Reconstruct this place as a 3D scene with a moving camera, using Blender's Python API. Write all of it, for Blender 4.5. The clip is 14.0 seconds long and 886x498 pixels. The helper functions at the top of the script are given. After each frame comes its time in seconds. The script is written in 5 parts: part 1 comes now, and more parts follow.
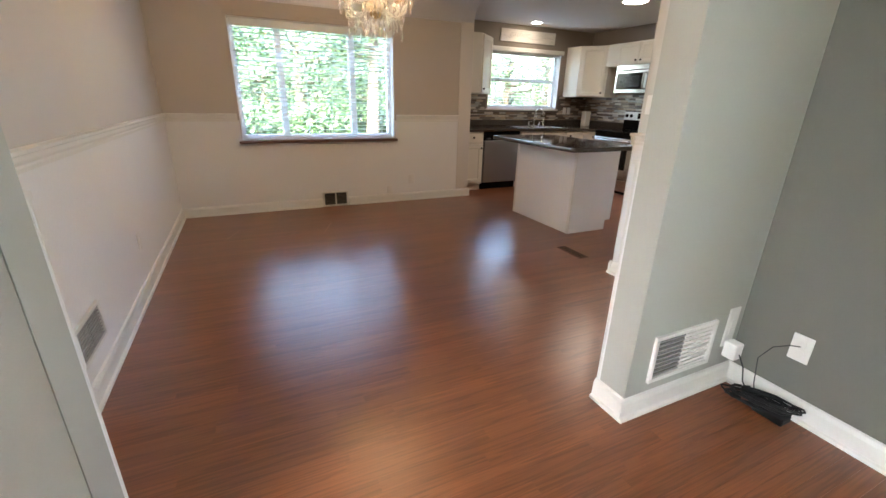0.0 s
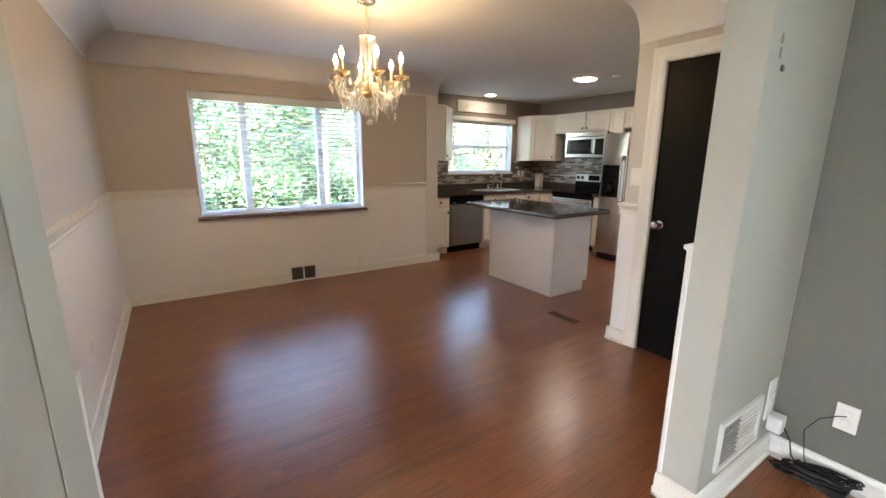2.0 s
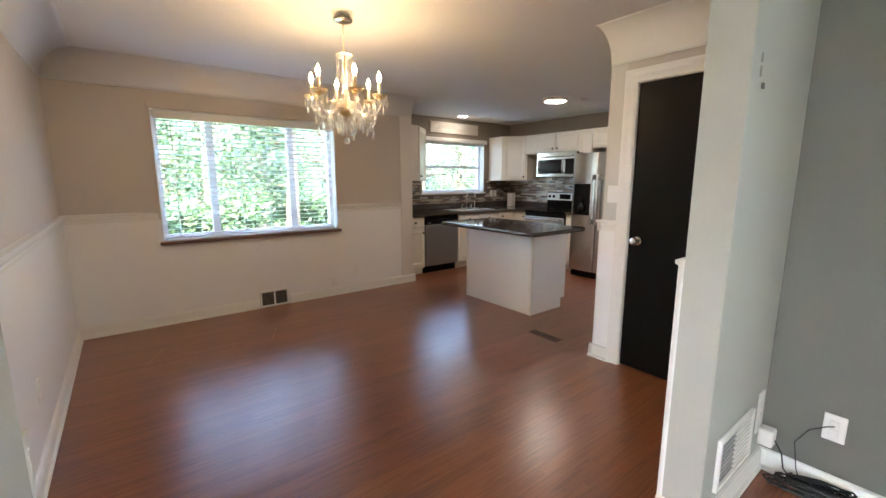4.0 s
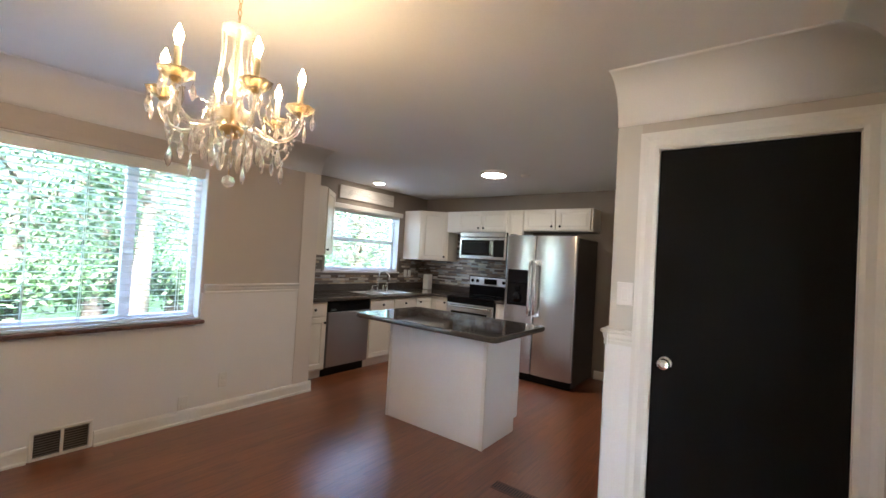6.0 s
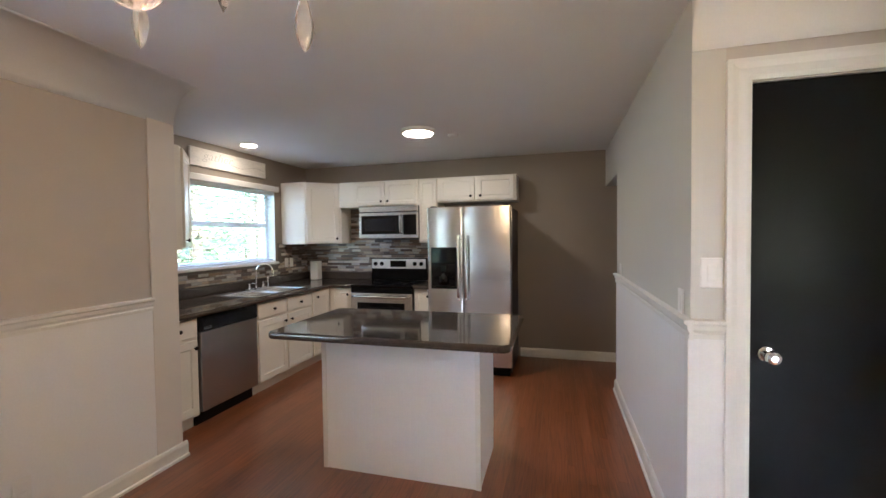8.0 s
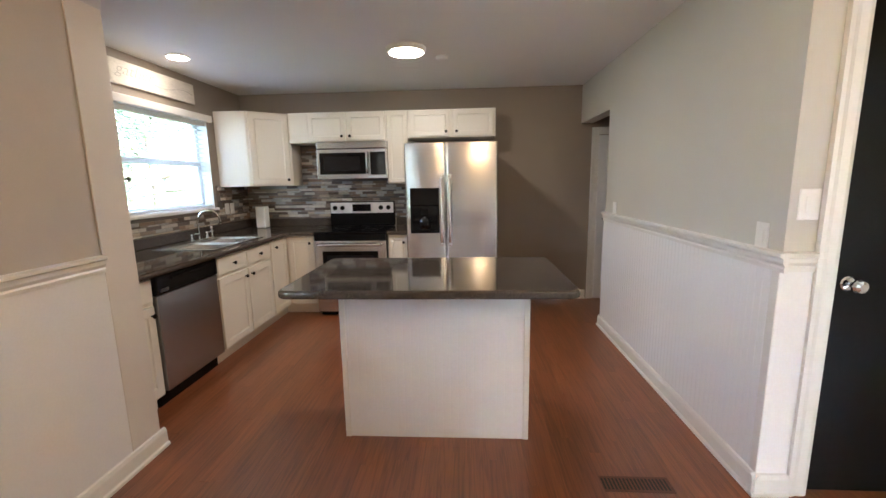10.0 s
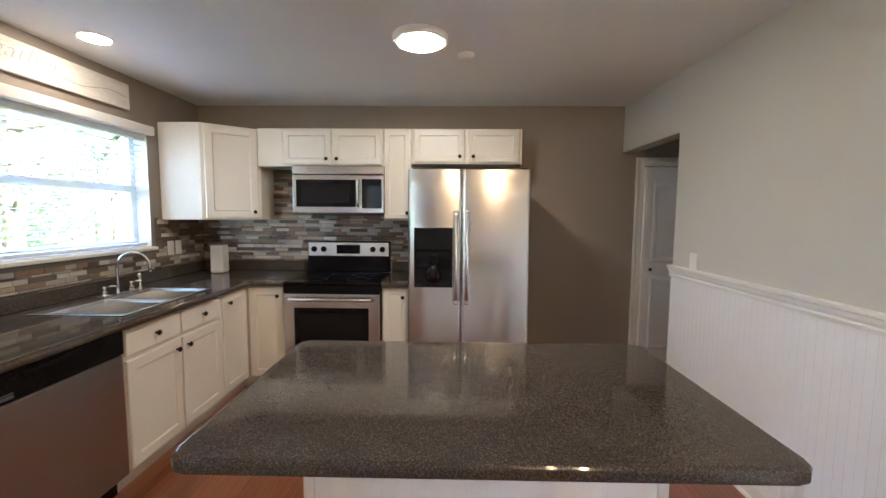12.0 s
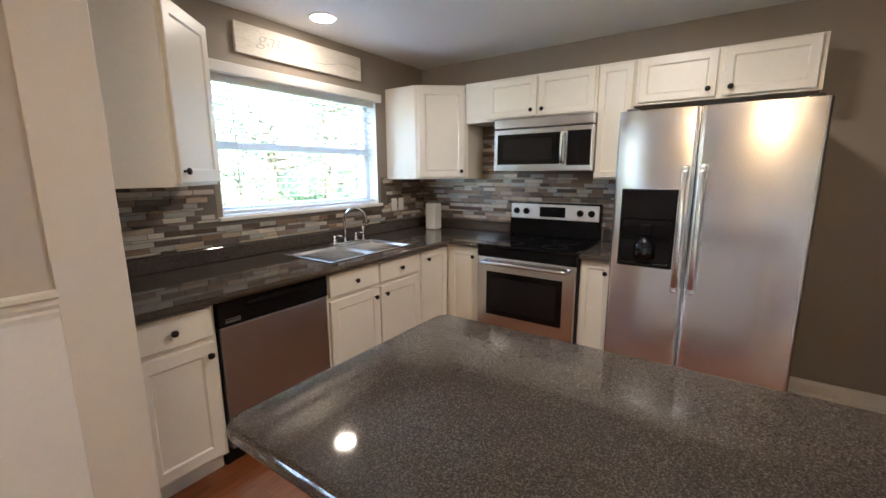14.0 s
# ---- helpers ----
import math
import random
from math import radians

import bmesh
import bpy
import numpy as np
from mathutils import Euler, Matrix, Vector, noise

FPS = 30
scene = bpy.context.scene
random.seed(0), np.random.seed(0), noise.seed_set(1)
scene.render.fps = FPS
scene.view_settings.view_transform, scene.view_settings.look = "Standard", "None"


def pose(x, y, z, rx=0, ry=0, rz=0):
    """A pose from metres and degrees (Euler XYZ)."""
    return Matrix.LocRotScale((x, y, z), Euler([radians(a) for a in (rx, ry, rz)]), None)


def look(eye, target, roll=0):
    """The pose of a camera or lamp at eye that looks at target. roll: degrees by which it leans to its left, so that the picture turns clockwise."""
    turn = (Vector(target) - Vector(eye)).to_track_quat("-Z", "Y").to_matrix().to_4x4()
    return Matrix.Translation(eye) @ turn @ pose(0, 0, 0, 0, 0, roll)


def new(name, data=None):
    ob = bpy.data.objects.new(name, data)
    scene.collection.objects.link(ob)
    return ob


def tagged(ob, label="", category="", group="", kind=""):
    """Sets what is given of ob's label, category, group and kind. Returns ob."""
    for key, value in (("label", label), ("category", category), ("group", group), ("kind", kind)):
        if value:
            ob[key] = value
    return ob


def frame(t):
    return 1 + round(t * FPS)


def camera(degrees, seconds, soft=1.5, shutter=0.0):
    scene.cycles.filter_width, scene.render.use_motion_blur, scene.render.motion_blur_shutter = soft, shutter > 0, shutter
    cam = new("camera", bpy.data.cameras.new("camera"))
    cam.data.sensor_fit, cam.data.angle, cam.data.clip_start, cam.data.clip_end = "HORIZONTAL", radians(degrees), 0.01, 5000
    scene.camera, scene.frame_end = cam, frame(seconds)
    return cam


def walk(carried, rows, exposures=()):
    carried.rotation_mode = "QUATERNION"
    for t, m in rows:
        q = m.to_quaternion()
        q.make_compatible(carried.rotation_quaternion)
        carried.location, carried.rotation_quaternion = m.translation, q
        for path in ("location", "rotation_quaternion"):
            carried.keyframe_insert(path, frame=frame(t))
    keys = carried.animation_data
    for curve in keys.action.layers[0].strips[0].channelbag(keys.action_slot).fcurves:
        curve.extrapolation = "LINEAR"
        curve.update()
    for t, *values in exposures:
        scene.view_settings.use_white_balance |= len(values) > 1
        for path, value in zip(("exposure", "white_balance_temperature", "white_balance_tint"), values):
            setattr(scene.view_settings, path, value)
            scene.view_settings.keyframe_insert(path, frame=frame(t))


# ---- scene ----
cam = camera(94.4, 14.0)
PATH = [
    (0, (-2.728, -5.01, 1.27), (-1.926, -3.311, 0.584), 1.4),
    (0.5, (-2.917, -4.77, 1.289), (-2.048, -3.074, 0.682), 1.3),
    (1, (-3.039, -4.643, 1.361), (-1.985, -3.002, 0.917), -1.1),
    (1.5, (-3.034, -4.64, 1.384), (-1.921, -3.036, 0.95), 0.5),
    (2, (-3.005, -4.65, 1.382), (-1.925, -3.022, 0.952), 0.4),
    (2.5, (-3.004, -4.636, 1.375), (-1.954, -2.995, 0.923), 0.4),
    (3, (-3.027, -4.625, 1.392), (-1.981, -2.981, 0.939), 0.3),
    (3.5, (-3.017, -4.619, 1.378), (-1.942, -2.981, 0.973), 0.4),
    (4, (-3.027, -4.553, 1.367), (-1.82, -2.993, 1.035), -0.0),
    (4.2, (-2.998, -4.531, 1.374), (-1.558, -3.16, 1.153), 2.8),
    (6.5, (-2.348, -3.162, 1.404), (-0.739, -1.976, 1.448), 2.5),
    (6.9, (-2.232, -2.981, 1.414), (-0.585, -1.846, 1.363), -0.6),
    (7, (-2.219, -2.929, 1.413), (-0.547, -1.834, 1.335), -0.4),
    (7.5, (-2.15, -2.641, 1.421), (-0.292, -1.901, 1.39), 1.0),
    (9.8, (-1.943, -1.625, 1.393), (0.031, -1.477, 1.101), -1.8),
    (10, (-1.902, -1.61, 1.38), (0.067, -1.494, 1.052), -1.0),
    (10.5, (-1.565, -1.564, 1.406), (0.43, -1.55, 1.259), 1.2),
    (11, (-1.328, -1.516, 1.426), (0.663, -1.353, 1.34), -0.0),
    (11.5, (-1.079, -1.41, 1.439), (0.919, -1.455, 1.371), -0.6),
    (12, (-0.932, -1.337, 1.414), (1.061, -1.3, 1.244), 0.4),
    (12.5, (-0.792, -1.351, 1.411), (1.053, -0.583, 1.32), -2.0),
    (13, (-0.612, -1.479, 1.423), (0.921, -0.219, 1.173), 0.1),
    (13.5, (-0.551, -1.509, 1.400), (0.920, -0.196, 1.065), -0.2),
    (14, (-0.484, -1.574, 1.409), (1.13, -0.451, 1.043), -0.3),
]
walk(cam, [(t, look(eye, target, roll)) for t, eye, target, roll in PATH], [(0, 5.65, 6400, 10), (4, 5.65, 6200, 10), (7, 5.7, 5800, 10), (10, 6.15, 6050, 10), (12, 6.15, 6000, 10), (14, 6.15, 6000, 10)])

# ---- light ----
world = bpy.data.worlds.new("sky")
scene.world = world
world.use_nodes = True
wn = world.node_tree.nodes
sky = wn.new("ShaderNodeTexSky")
sky.sky_type = "NISHITA"
sky.sun_disc = False
sky.sun_elevation, sky.sun_rotation = radians(52), radians(215)
sky.dust_density, sky.air_density, sky.ozone_density = 4.5, 1.0, 1.0
wn["Background"].inputs["Strength"].default_value = 0.15
world.node_tree.links.new(sky.outputs[0], wn["Background"].inputs[0])
sun = new("sun", bpy.data.lights.new("sun", "SUN"))
sun.data.energy, sun.data.angle, sun.data.color = 0.5, radians(0.5), (1, 0.95, 0.87)
sun.matrix_world = look((-5.0, -7.0, 11.0), (0, 0, 0))
# added lamp inside the unseen living room side window, brightening the walls near it
pane_light = new("window_fill_light", bpy.data.lights.new("window_fill_light", "AREA"))
pane_light.data.shape, pane_light.data.size, pane_light.data.size_y = "RECTANGLE", 1.2, 1.4
pane_light.data.energy, pane_light.data.color = 0.35, (0.90, 0.97, 1.0)
pane_light.matrix_world = look((-0.70, -5.95, 1.35), (-5, -5.95, 1.35))


# ---- materials ----
def material(name, color, rough=0.5, metal=0.0, vary=0.12, scale=3.0, fine=60.0, bump=0.0, spread=0.0, stretch=(1, 1, 1), coat=0.0, spec=0.5, polish=0.2):
    """Noise at two scales on colour and roughness, in metres."""
    m = bpy.data.materials.new(name)
    m.use_nodes = True
    nt = m.node_tree
    nd, ln = nt.nodes, nt.links
    bsdf = nd["Principled BSDF"]
    geo = nd.new("ShaderNodeNewGeometry")
    mp = nd.new("ShaderNodeMapping")
    mp.inputs["Scale"].default_value = stretch
    ln.new(geo.outputs["Position"], mp.inputs[0])
    n1, n2 = nd.new("ShaderNodeTexNoise"), nd.new("ShaderNodeTexNoise")
    n1.inputs["Scale"].default_value, n2.inputs["Scale"].default_value = scale, fine
    n1.inputs["Detail"].default_value, n2.inputs["Detail"].default_value = 3, 4
    for n in (n1, n2):
        ln.new(mp.outputs[0], n.inputs["Vector"])
    mix = nd.new("ShaderNodeMath")
    mix.operation = "MULTIPLY_ADD"
    mix.inputs[1].default_value = 0.6
    ln.new(n1.outputs[0], mix.inputs[0])
    ln.new(n2.outputs[0], mix.inputs[2])
    ramp = nd.new("ShaderNodeMapRange")
    ramp.inputs["From Min"].default_value, ramp.inputs["From Max"].default_value = 0.45, 1.15
    ramp.inputs["To Min"].default_value, ramp.inputs["To Max"].default_value = 1 - vary, 1 + vary
    ln.new(mix.outputs[0], ramp.inputs["Value"])
    val = ramp.outputs[0]
    if spread:
        info = nd.new("ShaderNodeObjectInfo")
        sp = nd.new("ShaderNodeMapRange")
        sp.inputs["To Min"].default_value, sp.inputs["To Max"].default_value = 1 - spread, 1 + spread
        ln.new(info.outputs["Random"], sp.inputs["Value"])
        mul = nd.new("ShaderNodeMath")
        mul.operation = "MULTIPLY"
        ln.new(val, mul.inputs[0])
        ln.new(sp.outputs[0], mul.inputs[1])
        val = mul.outputs[0]
    hsv = nd.new("ShaderNodeHueSaturation")
    hsv.inputs["Color"].default_value = (*color, 1)
    ln.new(val, hsv.inputs["Value"])
    ln.new(hsv.outputs[0], bsdf.inputs["Base Color"])
    rr = nd.new("ShaderNodeMapRange")
    rr.inputs["To Min"].default_value, rr.inputs["To Max"].default_value = max(0.02, rough * (1 - polish)), min(1, rough * (1 + polish))
    ln.new(n1.outputs[0], rr.inputs["Value"])
    ln.new(rr.outputs[0], bsdf.inputs["Roughness"])
    bsdf.inputs["Metallic"].default_value = metal
    bsdf.inputs["Coat Weight"].default_value = coat
    bsdf.inputs["Specular IOR Level"].default_value = spec
    if bump:
        b = nd.new("ShaderNodeBump")
        b.inputs["Strength"].default_value, b.inputs["Distance"].default_value = bump, 0.002
        ln.new(n2.outputs[0], b.inputs["Height"])
        ln.new(b.outputs[0], bsdf.inputs["Normal"])
    return m


def glow(name, color, strength):
    m = bpy.data.materials.new(name)
    m.use_nodes = True
    b = m.node_tree.nodes["Principled BSDF"]
    b.inputs["Base Color"].default_value = (*color, 1)
    b.inputs["Emission Color"].default_value = (*color, 1)
    b.inputs["Emission Strength"].default_value = strength
    return m


def clear(name, color, rough=0.0, ior=1.45):
    m = bpy.data.materials.new(name)
    m.use_nodes = True
    b = m.node_tree.nodes["Principled BSDF"]
    b.inputs["Base Color"].default_value = (*color, 1)
    b.inputs["Transmission Weight"].default_value = 1
    b.inputs["Roughness"].default_value = rough
    b.inputs["IOR"].default_value = ior
    return m


def palette(name, colors, rough, per_island):
    """A colour drawn at random for each piece, with a fine streak on it."""
    m = bpy.data.materials.new(name)
    m.use_nodes = True
    nd, ln = m.node_tree.nodes, m.node_tree.links
    src = nd.new("ShaderNodeNewGeometry").outputs["Random Per Island"] if per_island else nd.new("ShaderNodeObjectInfo").outputs["Random"]
    ramp = nd.new("ShaderNodeValToRGB")
    ramp.color_ramp.interpolation = "CONSTANT"
    e = ramp.color_ramp.elements
    while len(e) < len(colors):
        e.new(0.5)
    for i, c in enumerate(colors):
        e[i].position, e[i].color = i / len(colors), (*c, 1)
    ln.new(src, ramp.inputs[0])
    geo = nd.new("ShaderNodeNewGeometry")
    n = nd.new("ShaderNodeTexNoise")
    n.inputs["Scale"].default_value, n.inputs["Detail"].default_value = 25, 4
    mp = nd.new("ShaderNodeMapping")
    mp.inputs["Scale"].default_value = (1, 1, 6)
    ln.new(geo.outputs["Position"], mp.inputs[0])
    ln.new(mp.outputs[0], n.inputs["Vector"])
    r = nd.new("ShaderNodeMapRange")
    r.inputs["To Min"].default_value, r.inputs["To Max"].default_value = 0.65, 1.35
    ln.new(n.outputs[0], r.inputs["Value"])
    hsv = nd.new("ShaderNodeHueSaturation")
    ln.new(ramp.outputs[0], hsv.inputs["Color"])
    ln.new(r.outputs[0], hsv.inputs["Value"])
    ln.new(hsv.outputs[0], nd["Principled BSDF"].inputs["Base Color"])
    nd["Principled BSDF"].inputs["Roughness"].default_value = rough
    return m


def oak(name, per_island):
    """Stained oak: long grain with cathedral figures, each board a little lighter or darker."""
    m = bpy.data.materials.new(name)
    m.use_nodes = True
    nd, ln = m.node_tree.nodes, m.node_tree.links
    bsdf = nd["Principled BSDF"]
    geo = nd.new("ShaderNodeNewGeometry")
    rnd = nd.new("ShaderNodeNewGeometry").outputs["Random Per Island"] if per_island else nd.new("ShaderNodeObjectInfo").outputs["Random"]
    off = nd.new("ShaderNodeVectorMath")
    off.operation = "SCALE"
    off.inputs[0].default_value = (37, 11, 5)
    ln.new(rnd, off.inputs["Scale"])
    add = nd.new("ShaderNodeVectorMath")
    ln.new(geo.outputs["Position"], add.inputs[0])
    ln.new(off.outputs[0], add.inputs[1])
    m1, m2 = nd.new("ShaderNodeMapping"), nd.new("ShaderNodeMapping")
    m1.inputs["Scale"].default_value, m2.inputs["Scale"].default_value = (1.3, 30, 1), (5, 160, 1)
    n1, n2 = nd.new("ShaderNodeTexNoise"), nd.new("ShaderNodeTexNoise")
    n1.inputs["Scale"].default_value = n2.inputs["Scale"].default_value = 1.0
    n1.inputs["Detail"].default_value, n2.inputs["Detail"].default_value = 3, 5
    n1.inputs["Distortion"].default_value = 0.0
    for a, b in ((m1, n1), (m2, n2)):
        ln.new(add.outputs[0], a.inputs[0])
        ln.new(a.outputs[0], b.inputs["Vector"])
    rings = nd.new("ShaderNodeMath")
    rings.operation = "MULTIPLY"
    rings.inputs[1].default_value = 30
    ln.new(n1.outputs[0], rings.inputs[0])
    sine = nd.new("ShaderNodeMath")
    sine.operation = "SINE"
    ln.new(rings.outputs[0], sine.inputs[0])
    s = nd.new("ShaderNodeMapRange")
    s.inputs["From Min"].default_value, s.inputs["From Max"].default_value = 0.2, 1.0
    s.inputs["To Min"].default_value, s.inputs["To Max"].default_value = 1.0, 0.74
    ln.new(sine.outputs[0], s.inputs["Value"])
    g = nd.new("ShaderNodeMapRange")
    g.inputs["From Min"].default_value, g.inputs["From Max"].default_value = 0.3, 0.7
    g.inputs["To Min"].default_value, g.inputs["To Max"].default_value = 0.84, 1.16
    ln.new(n2.outputs[0], g.inputs["Value"])
    t = nd.new("ShaderNodeMapRange")
    t.inputs["To Min"].default_value, t.inputs["To Max"].default_value = 0.86, 1.14
    ln.new(rnd, t.inputs["Value"])
    a = nd.new("ShaderNodeMath")
    b = nd.new("ShaderNodeMath")
    a.operation = b.operation = "MULTIPLY"
    ln.new(s.outputs[0], a.inputs[0])
    ln.new(g.outputs[0], a.inputs[1])
    ln.new(a.outputs[0], b.inputs[0])
    ln.new(t.outputs[0], b.inputs[1])
    hsv = nd.new("ShaderNodeHueSaturation")
    hsv.inputs["Color"].default_value = (*FLOOR_COLOR, 1)
    ln.new(b.outputs[0], hsv.inputs["Value"])
    ln.new(hsv.outputs[0], bsdf.inputs["Base Color"])
    cloud = nd.new("ShaderNodeTexNoise")
    cloud.inputs["Scale"].default_value = 2.5
    ln.new(geo.outputs["Position"], cloud.inputs["Vector"])
    rr = nd.new("ShaderNodeMapRange")
    rr.inputs["To Min"].default_value, rr.inputs["To Max"].default_value = 0.285, 0.32
    ln.new(cloud.outputs[0], rr.inputs["Value"])
    ln.new(rr.outputs[0], bsdf.inputs["Roughness"])
    bsdf.inputs["Coat Weight"].default_value, bsdf.inputs["Coat Roughness"].default_value = 0.5, 0.285
    return m


def granite(name):
    """Dark speckled laminate."""
    m = bpy.data.materials.new(name)
    m.use_nodes = True
    nd, ln = m.node_tree.nodes, m.node_tree.links
    geo = nd.new("ShaderNodeNewGeometry")
    v, n = nd.new("ShaderNodeTexNoise"), nd.new("ShaderNodeTexNoise")
    v.inputs["Scale"].default_value, v.inputs["Detail"].default_value = 260, 2
    n.inputs["Scale"].default_value, n.inputs["Detail"].default_value = 12, 3
    ln.new(geo.outputs["Position"], v.inputs["Vector"])
    ln.new(geo.outputs["Position"], n.inputs["Vector"])
    ramp = nd.new("ShaderNodeValToRGB")
    e = ramp.color_ramp.elements
    e[0].position, e[0].color = 0.36, (0.040, 0.034, 0.030, 1)
    e[1].position, e[1].color = 0.72, (0.15, 0.127, 0.11, 1)
    mid = e.new(0.54)
    mid.color = (0.075, 0.062, 0.054, 1)
    ln.new(v.outputs[0], ramp.inputs[0])
    r = nd.new("ShaderNodeMapRange")
    r.inputs["To Min"].default_value, r.inputs["To Max"].default_value = 0.8, 1.2
    ln.new(n.outputs[0], r.inputs["Value"])
    hsv = nd.new("ShaderNodeHueSaturation")
    ln.new(ramp.outputs[0], hsv.inputs["Color"])
    ln.new(r.outputs[0], hsv.inputs["Value"])
    ln.new(hsv.outputs[0], nd["Principled BSDF"].inputs["Base Color"])
    nd["Principled BSDF"].inputs["Roughness"].default_value = 0.06
    return m


FLOOR_COLOR = (0.235, 0.076, 0.029)
GREIGE = material("greige_paint", (0.56, 0.505, 0.455), 0.55, vary=0.03, fine=220, bump=0.08)
TAUPE = material("taupe_paint", (0.30, 0.255, 0.215), 0.5, vary=0.04, fine=220, bump=0.08)
LIGHT_GREY = material("pale_grey_paint", (0.60, 0.58, 0.53), 0.5, vary=0.03, fine=220, bump=0.08)
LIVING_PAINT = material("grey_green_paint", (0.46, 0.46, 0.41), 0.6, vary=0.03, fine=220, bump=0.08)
# olive-grey wall colour, darkened to hold the living room's shade as well
OLIVE_SHADED = material("olive_grey_with_shade", (0.17, 0.165, 0.14), 0.6, vary=0.03, fine=220, bump=0.08)
WALL_END = material("pale_beige_paint", (0.74, 0.69, 0.635), 0.45, vary=0.03, fine=220, bump=0.06)
WHITE = material("white_paint", (0.85, 0.84, 0.83), 0.38, vary=0.03, scale=2, fine=90, bump=0.05)
TRIM = material("white_gloss_trim", (0.80, 0.78, 0.74), 0.36, vary=0.03, fine=80)
CEILING = material("ceiling_paint", (0.86, 0.85, 0.84), 0.8, vary=0.03, fine=150, bump=0.1)
CREAM = material("cream_cabinet_paint", (0.78, 0.73, 0.64), 0.35, vary=0.04, fine=90, bump=0.04)
BLACK_DOOR = material("black_satin_paint", (0.008, 0.0075, 0.0075), 0.36, vary=0.15, fine=120, bump=0.05, spec=0.1)
VINYL = material("white_vinyl", (0.90, 0.91, 0.91), 0.35, vary=0.02)
SLAT = material("white_slat", (0.78, 0.81, 0.82), 0.4, vary=0.03)
SILL = material("brown_marble", (0.16, 0.085, 0.065), 0.3, vary=0.4, scale=14, fine=70)
STEEL = material("brushed_steel", (0.66, 0.66, 0.66), 0.24, 1.0, vary=0.02, scale=1.2, fine=25, stretch=(1, 1, 30), polish=0.06)
STEEL.node_tree.nodes["Principled BSDF"].inputs["Anisotropic"].default_value = 0.35
FRIDGE_STEEL = material("fridge_steel", (0.64, 0.64, 0.645), 0.22, 1.0, vary=0.015, scale=1.2, fine=20, stretch=(1, 1, 25), polish=0.12)
STEEL_DARK = material("dark_brushed_steel", (0.39, 0.38, 0.37), 0.32, 1.0, vary=0.015, scale=1.2, fine=25, stretch=(1, 1, 30), polish=0.06)
CHROME = material("chrome", (0.78, 0.78, 0.77), 0.08, 1.0, vary=0.03)
BLACK_GLASS = material("black_glass", (0.005, 0.005, 0.006), 0.08, vary=0.1, spec=0.25)
BLACK_PLASTIC = material("black_plastic", (0.006, 0.006, 0.0065), 0.21, vary=0.15, fine=150, spec=0.15)
SCREEN = material("dark_screen", (0.010, 0.010, 0.012), 0.2, vary=0.1, spec=0.3)
PALE_STEEL = material("pale_steel", (0.72, 0.71, 0.69), 0.42, 0.55, vary=0.02)
TAPE = material("old_tape", (0.30, 0.29, 0.26), 0.7, vary=0.1)
GREY_PLASTIC = material("grey_plastic", (0.10, 0.10, 0.105), 0.4, vary=0.1)
BRONZE = material("dark_bronze", (0.018, 0.014, 0.012), 0.35, 0.6, vary=0.2)
FRIDGE_SIDE = material("charcoal_enamel", (0.035, 0.033, 0.032), 0.4, vary=0.1, fine=200, bump=0.1)
GROUT = material("grout", (0.17, 0.15, 0.13), 0.9, vary=0.15, fine=150)
PLATE = material("white_plastic", (0.82, 0.80, 0.77), 0.35, vary=0.02)
BRASS = material("aged_brass", (0.50, 0.36, 0.17), 0.3, 1.0, vary=0.2)
IVORY = material("candle_ivory", (0.72, 0.63, 0.46), 0.4, vary=0.08)
VENT_DARK = material("vent_shadow", (0.03, 0.027, 0.025), 0.7, vary=0.2)
VENT_GREY = material("vent_grey", (0.16, 0.145, 0.13), 0.5, vary=0.15)
VENT_PALE = material("pale_grey_vent", (0.40, 0.40, 0.39), 0.5, vary=0.1)
VENT_BROWN = material("brown_register", (0.13, 0.055, 0.032), 0.4, 0.2, vary=0.2)
SIGN = material("whitewashed_wood", (0.72, 0.68, 0.62), 0.7, vary=0.18, scale=4, fine=30, stretch=(1, 1, 8), bump=0.3)
INK = material("grey_ink", (0.46, 0.43, 0.39), 0.7)
CERAMIC = material("white_ceramic", (0.80, 0.78, 0.74), 0.2, vary=0.03)
CABLE = material("black_rubber", (0.012, 0.012, 0.013), 0.5)
BARK = material("bark", (0.10, 0.075, 0.055), 0.9, vary=0.4, scale=8, fine=30, stretch=(1, 1, 0.3), bump=0.8)
GRASS = material("lawn", (0.03, 0.06, 0.02), 0.9, vary=0.4, scale=0.7, fine=12, spec=0.1)
ROOFING = material("roof_shingle", (0.08, 0.075, 0.07), 0.9, vary=0.2)
GLASS = clear("window_glass", (0.97, 1.0, 0.99))
CRYSTAL = clear("crystal", (1, 0.985, 0.95), 0.03, 1.3)
AMBER = clear("amber_glass", (1.0, 0.88, 0.68), 0.25, 1.4)
AMBER.node_tree.nodes["Principled BSDF"].inputs["Transmission Weight"].default_value = 0.8
BULB = glow("warm_bulb", (1.0, 0.66, 0.34), 8.0)
LAMP_WHITE = glow("warm_diffuser", (1.0, 0.87, 0.72), 2.1)
SPOT_WHITE = glow("warm_spot_diffuser", (1.0, 0.84, 0.66), 1.9)
COUNTER = granite("dark_speckled_laminate")
OAK, OAK_FIELD = oak("stained_oak", False), oak("stained_oak_field", True)
STONES = ((0.12, 0.085, 0.065), (0.46, 0.37, 0.28), (0.27, 0.21, 0.17), (0.64, 0.58, 0.50), (0.16, 0.13, 0.115), (0.40, 0.39, 0.37), (0.27, 0.185, 0.13), (0.52, 0.48, 0.43))
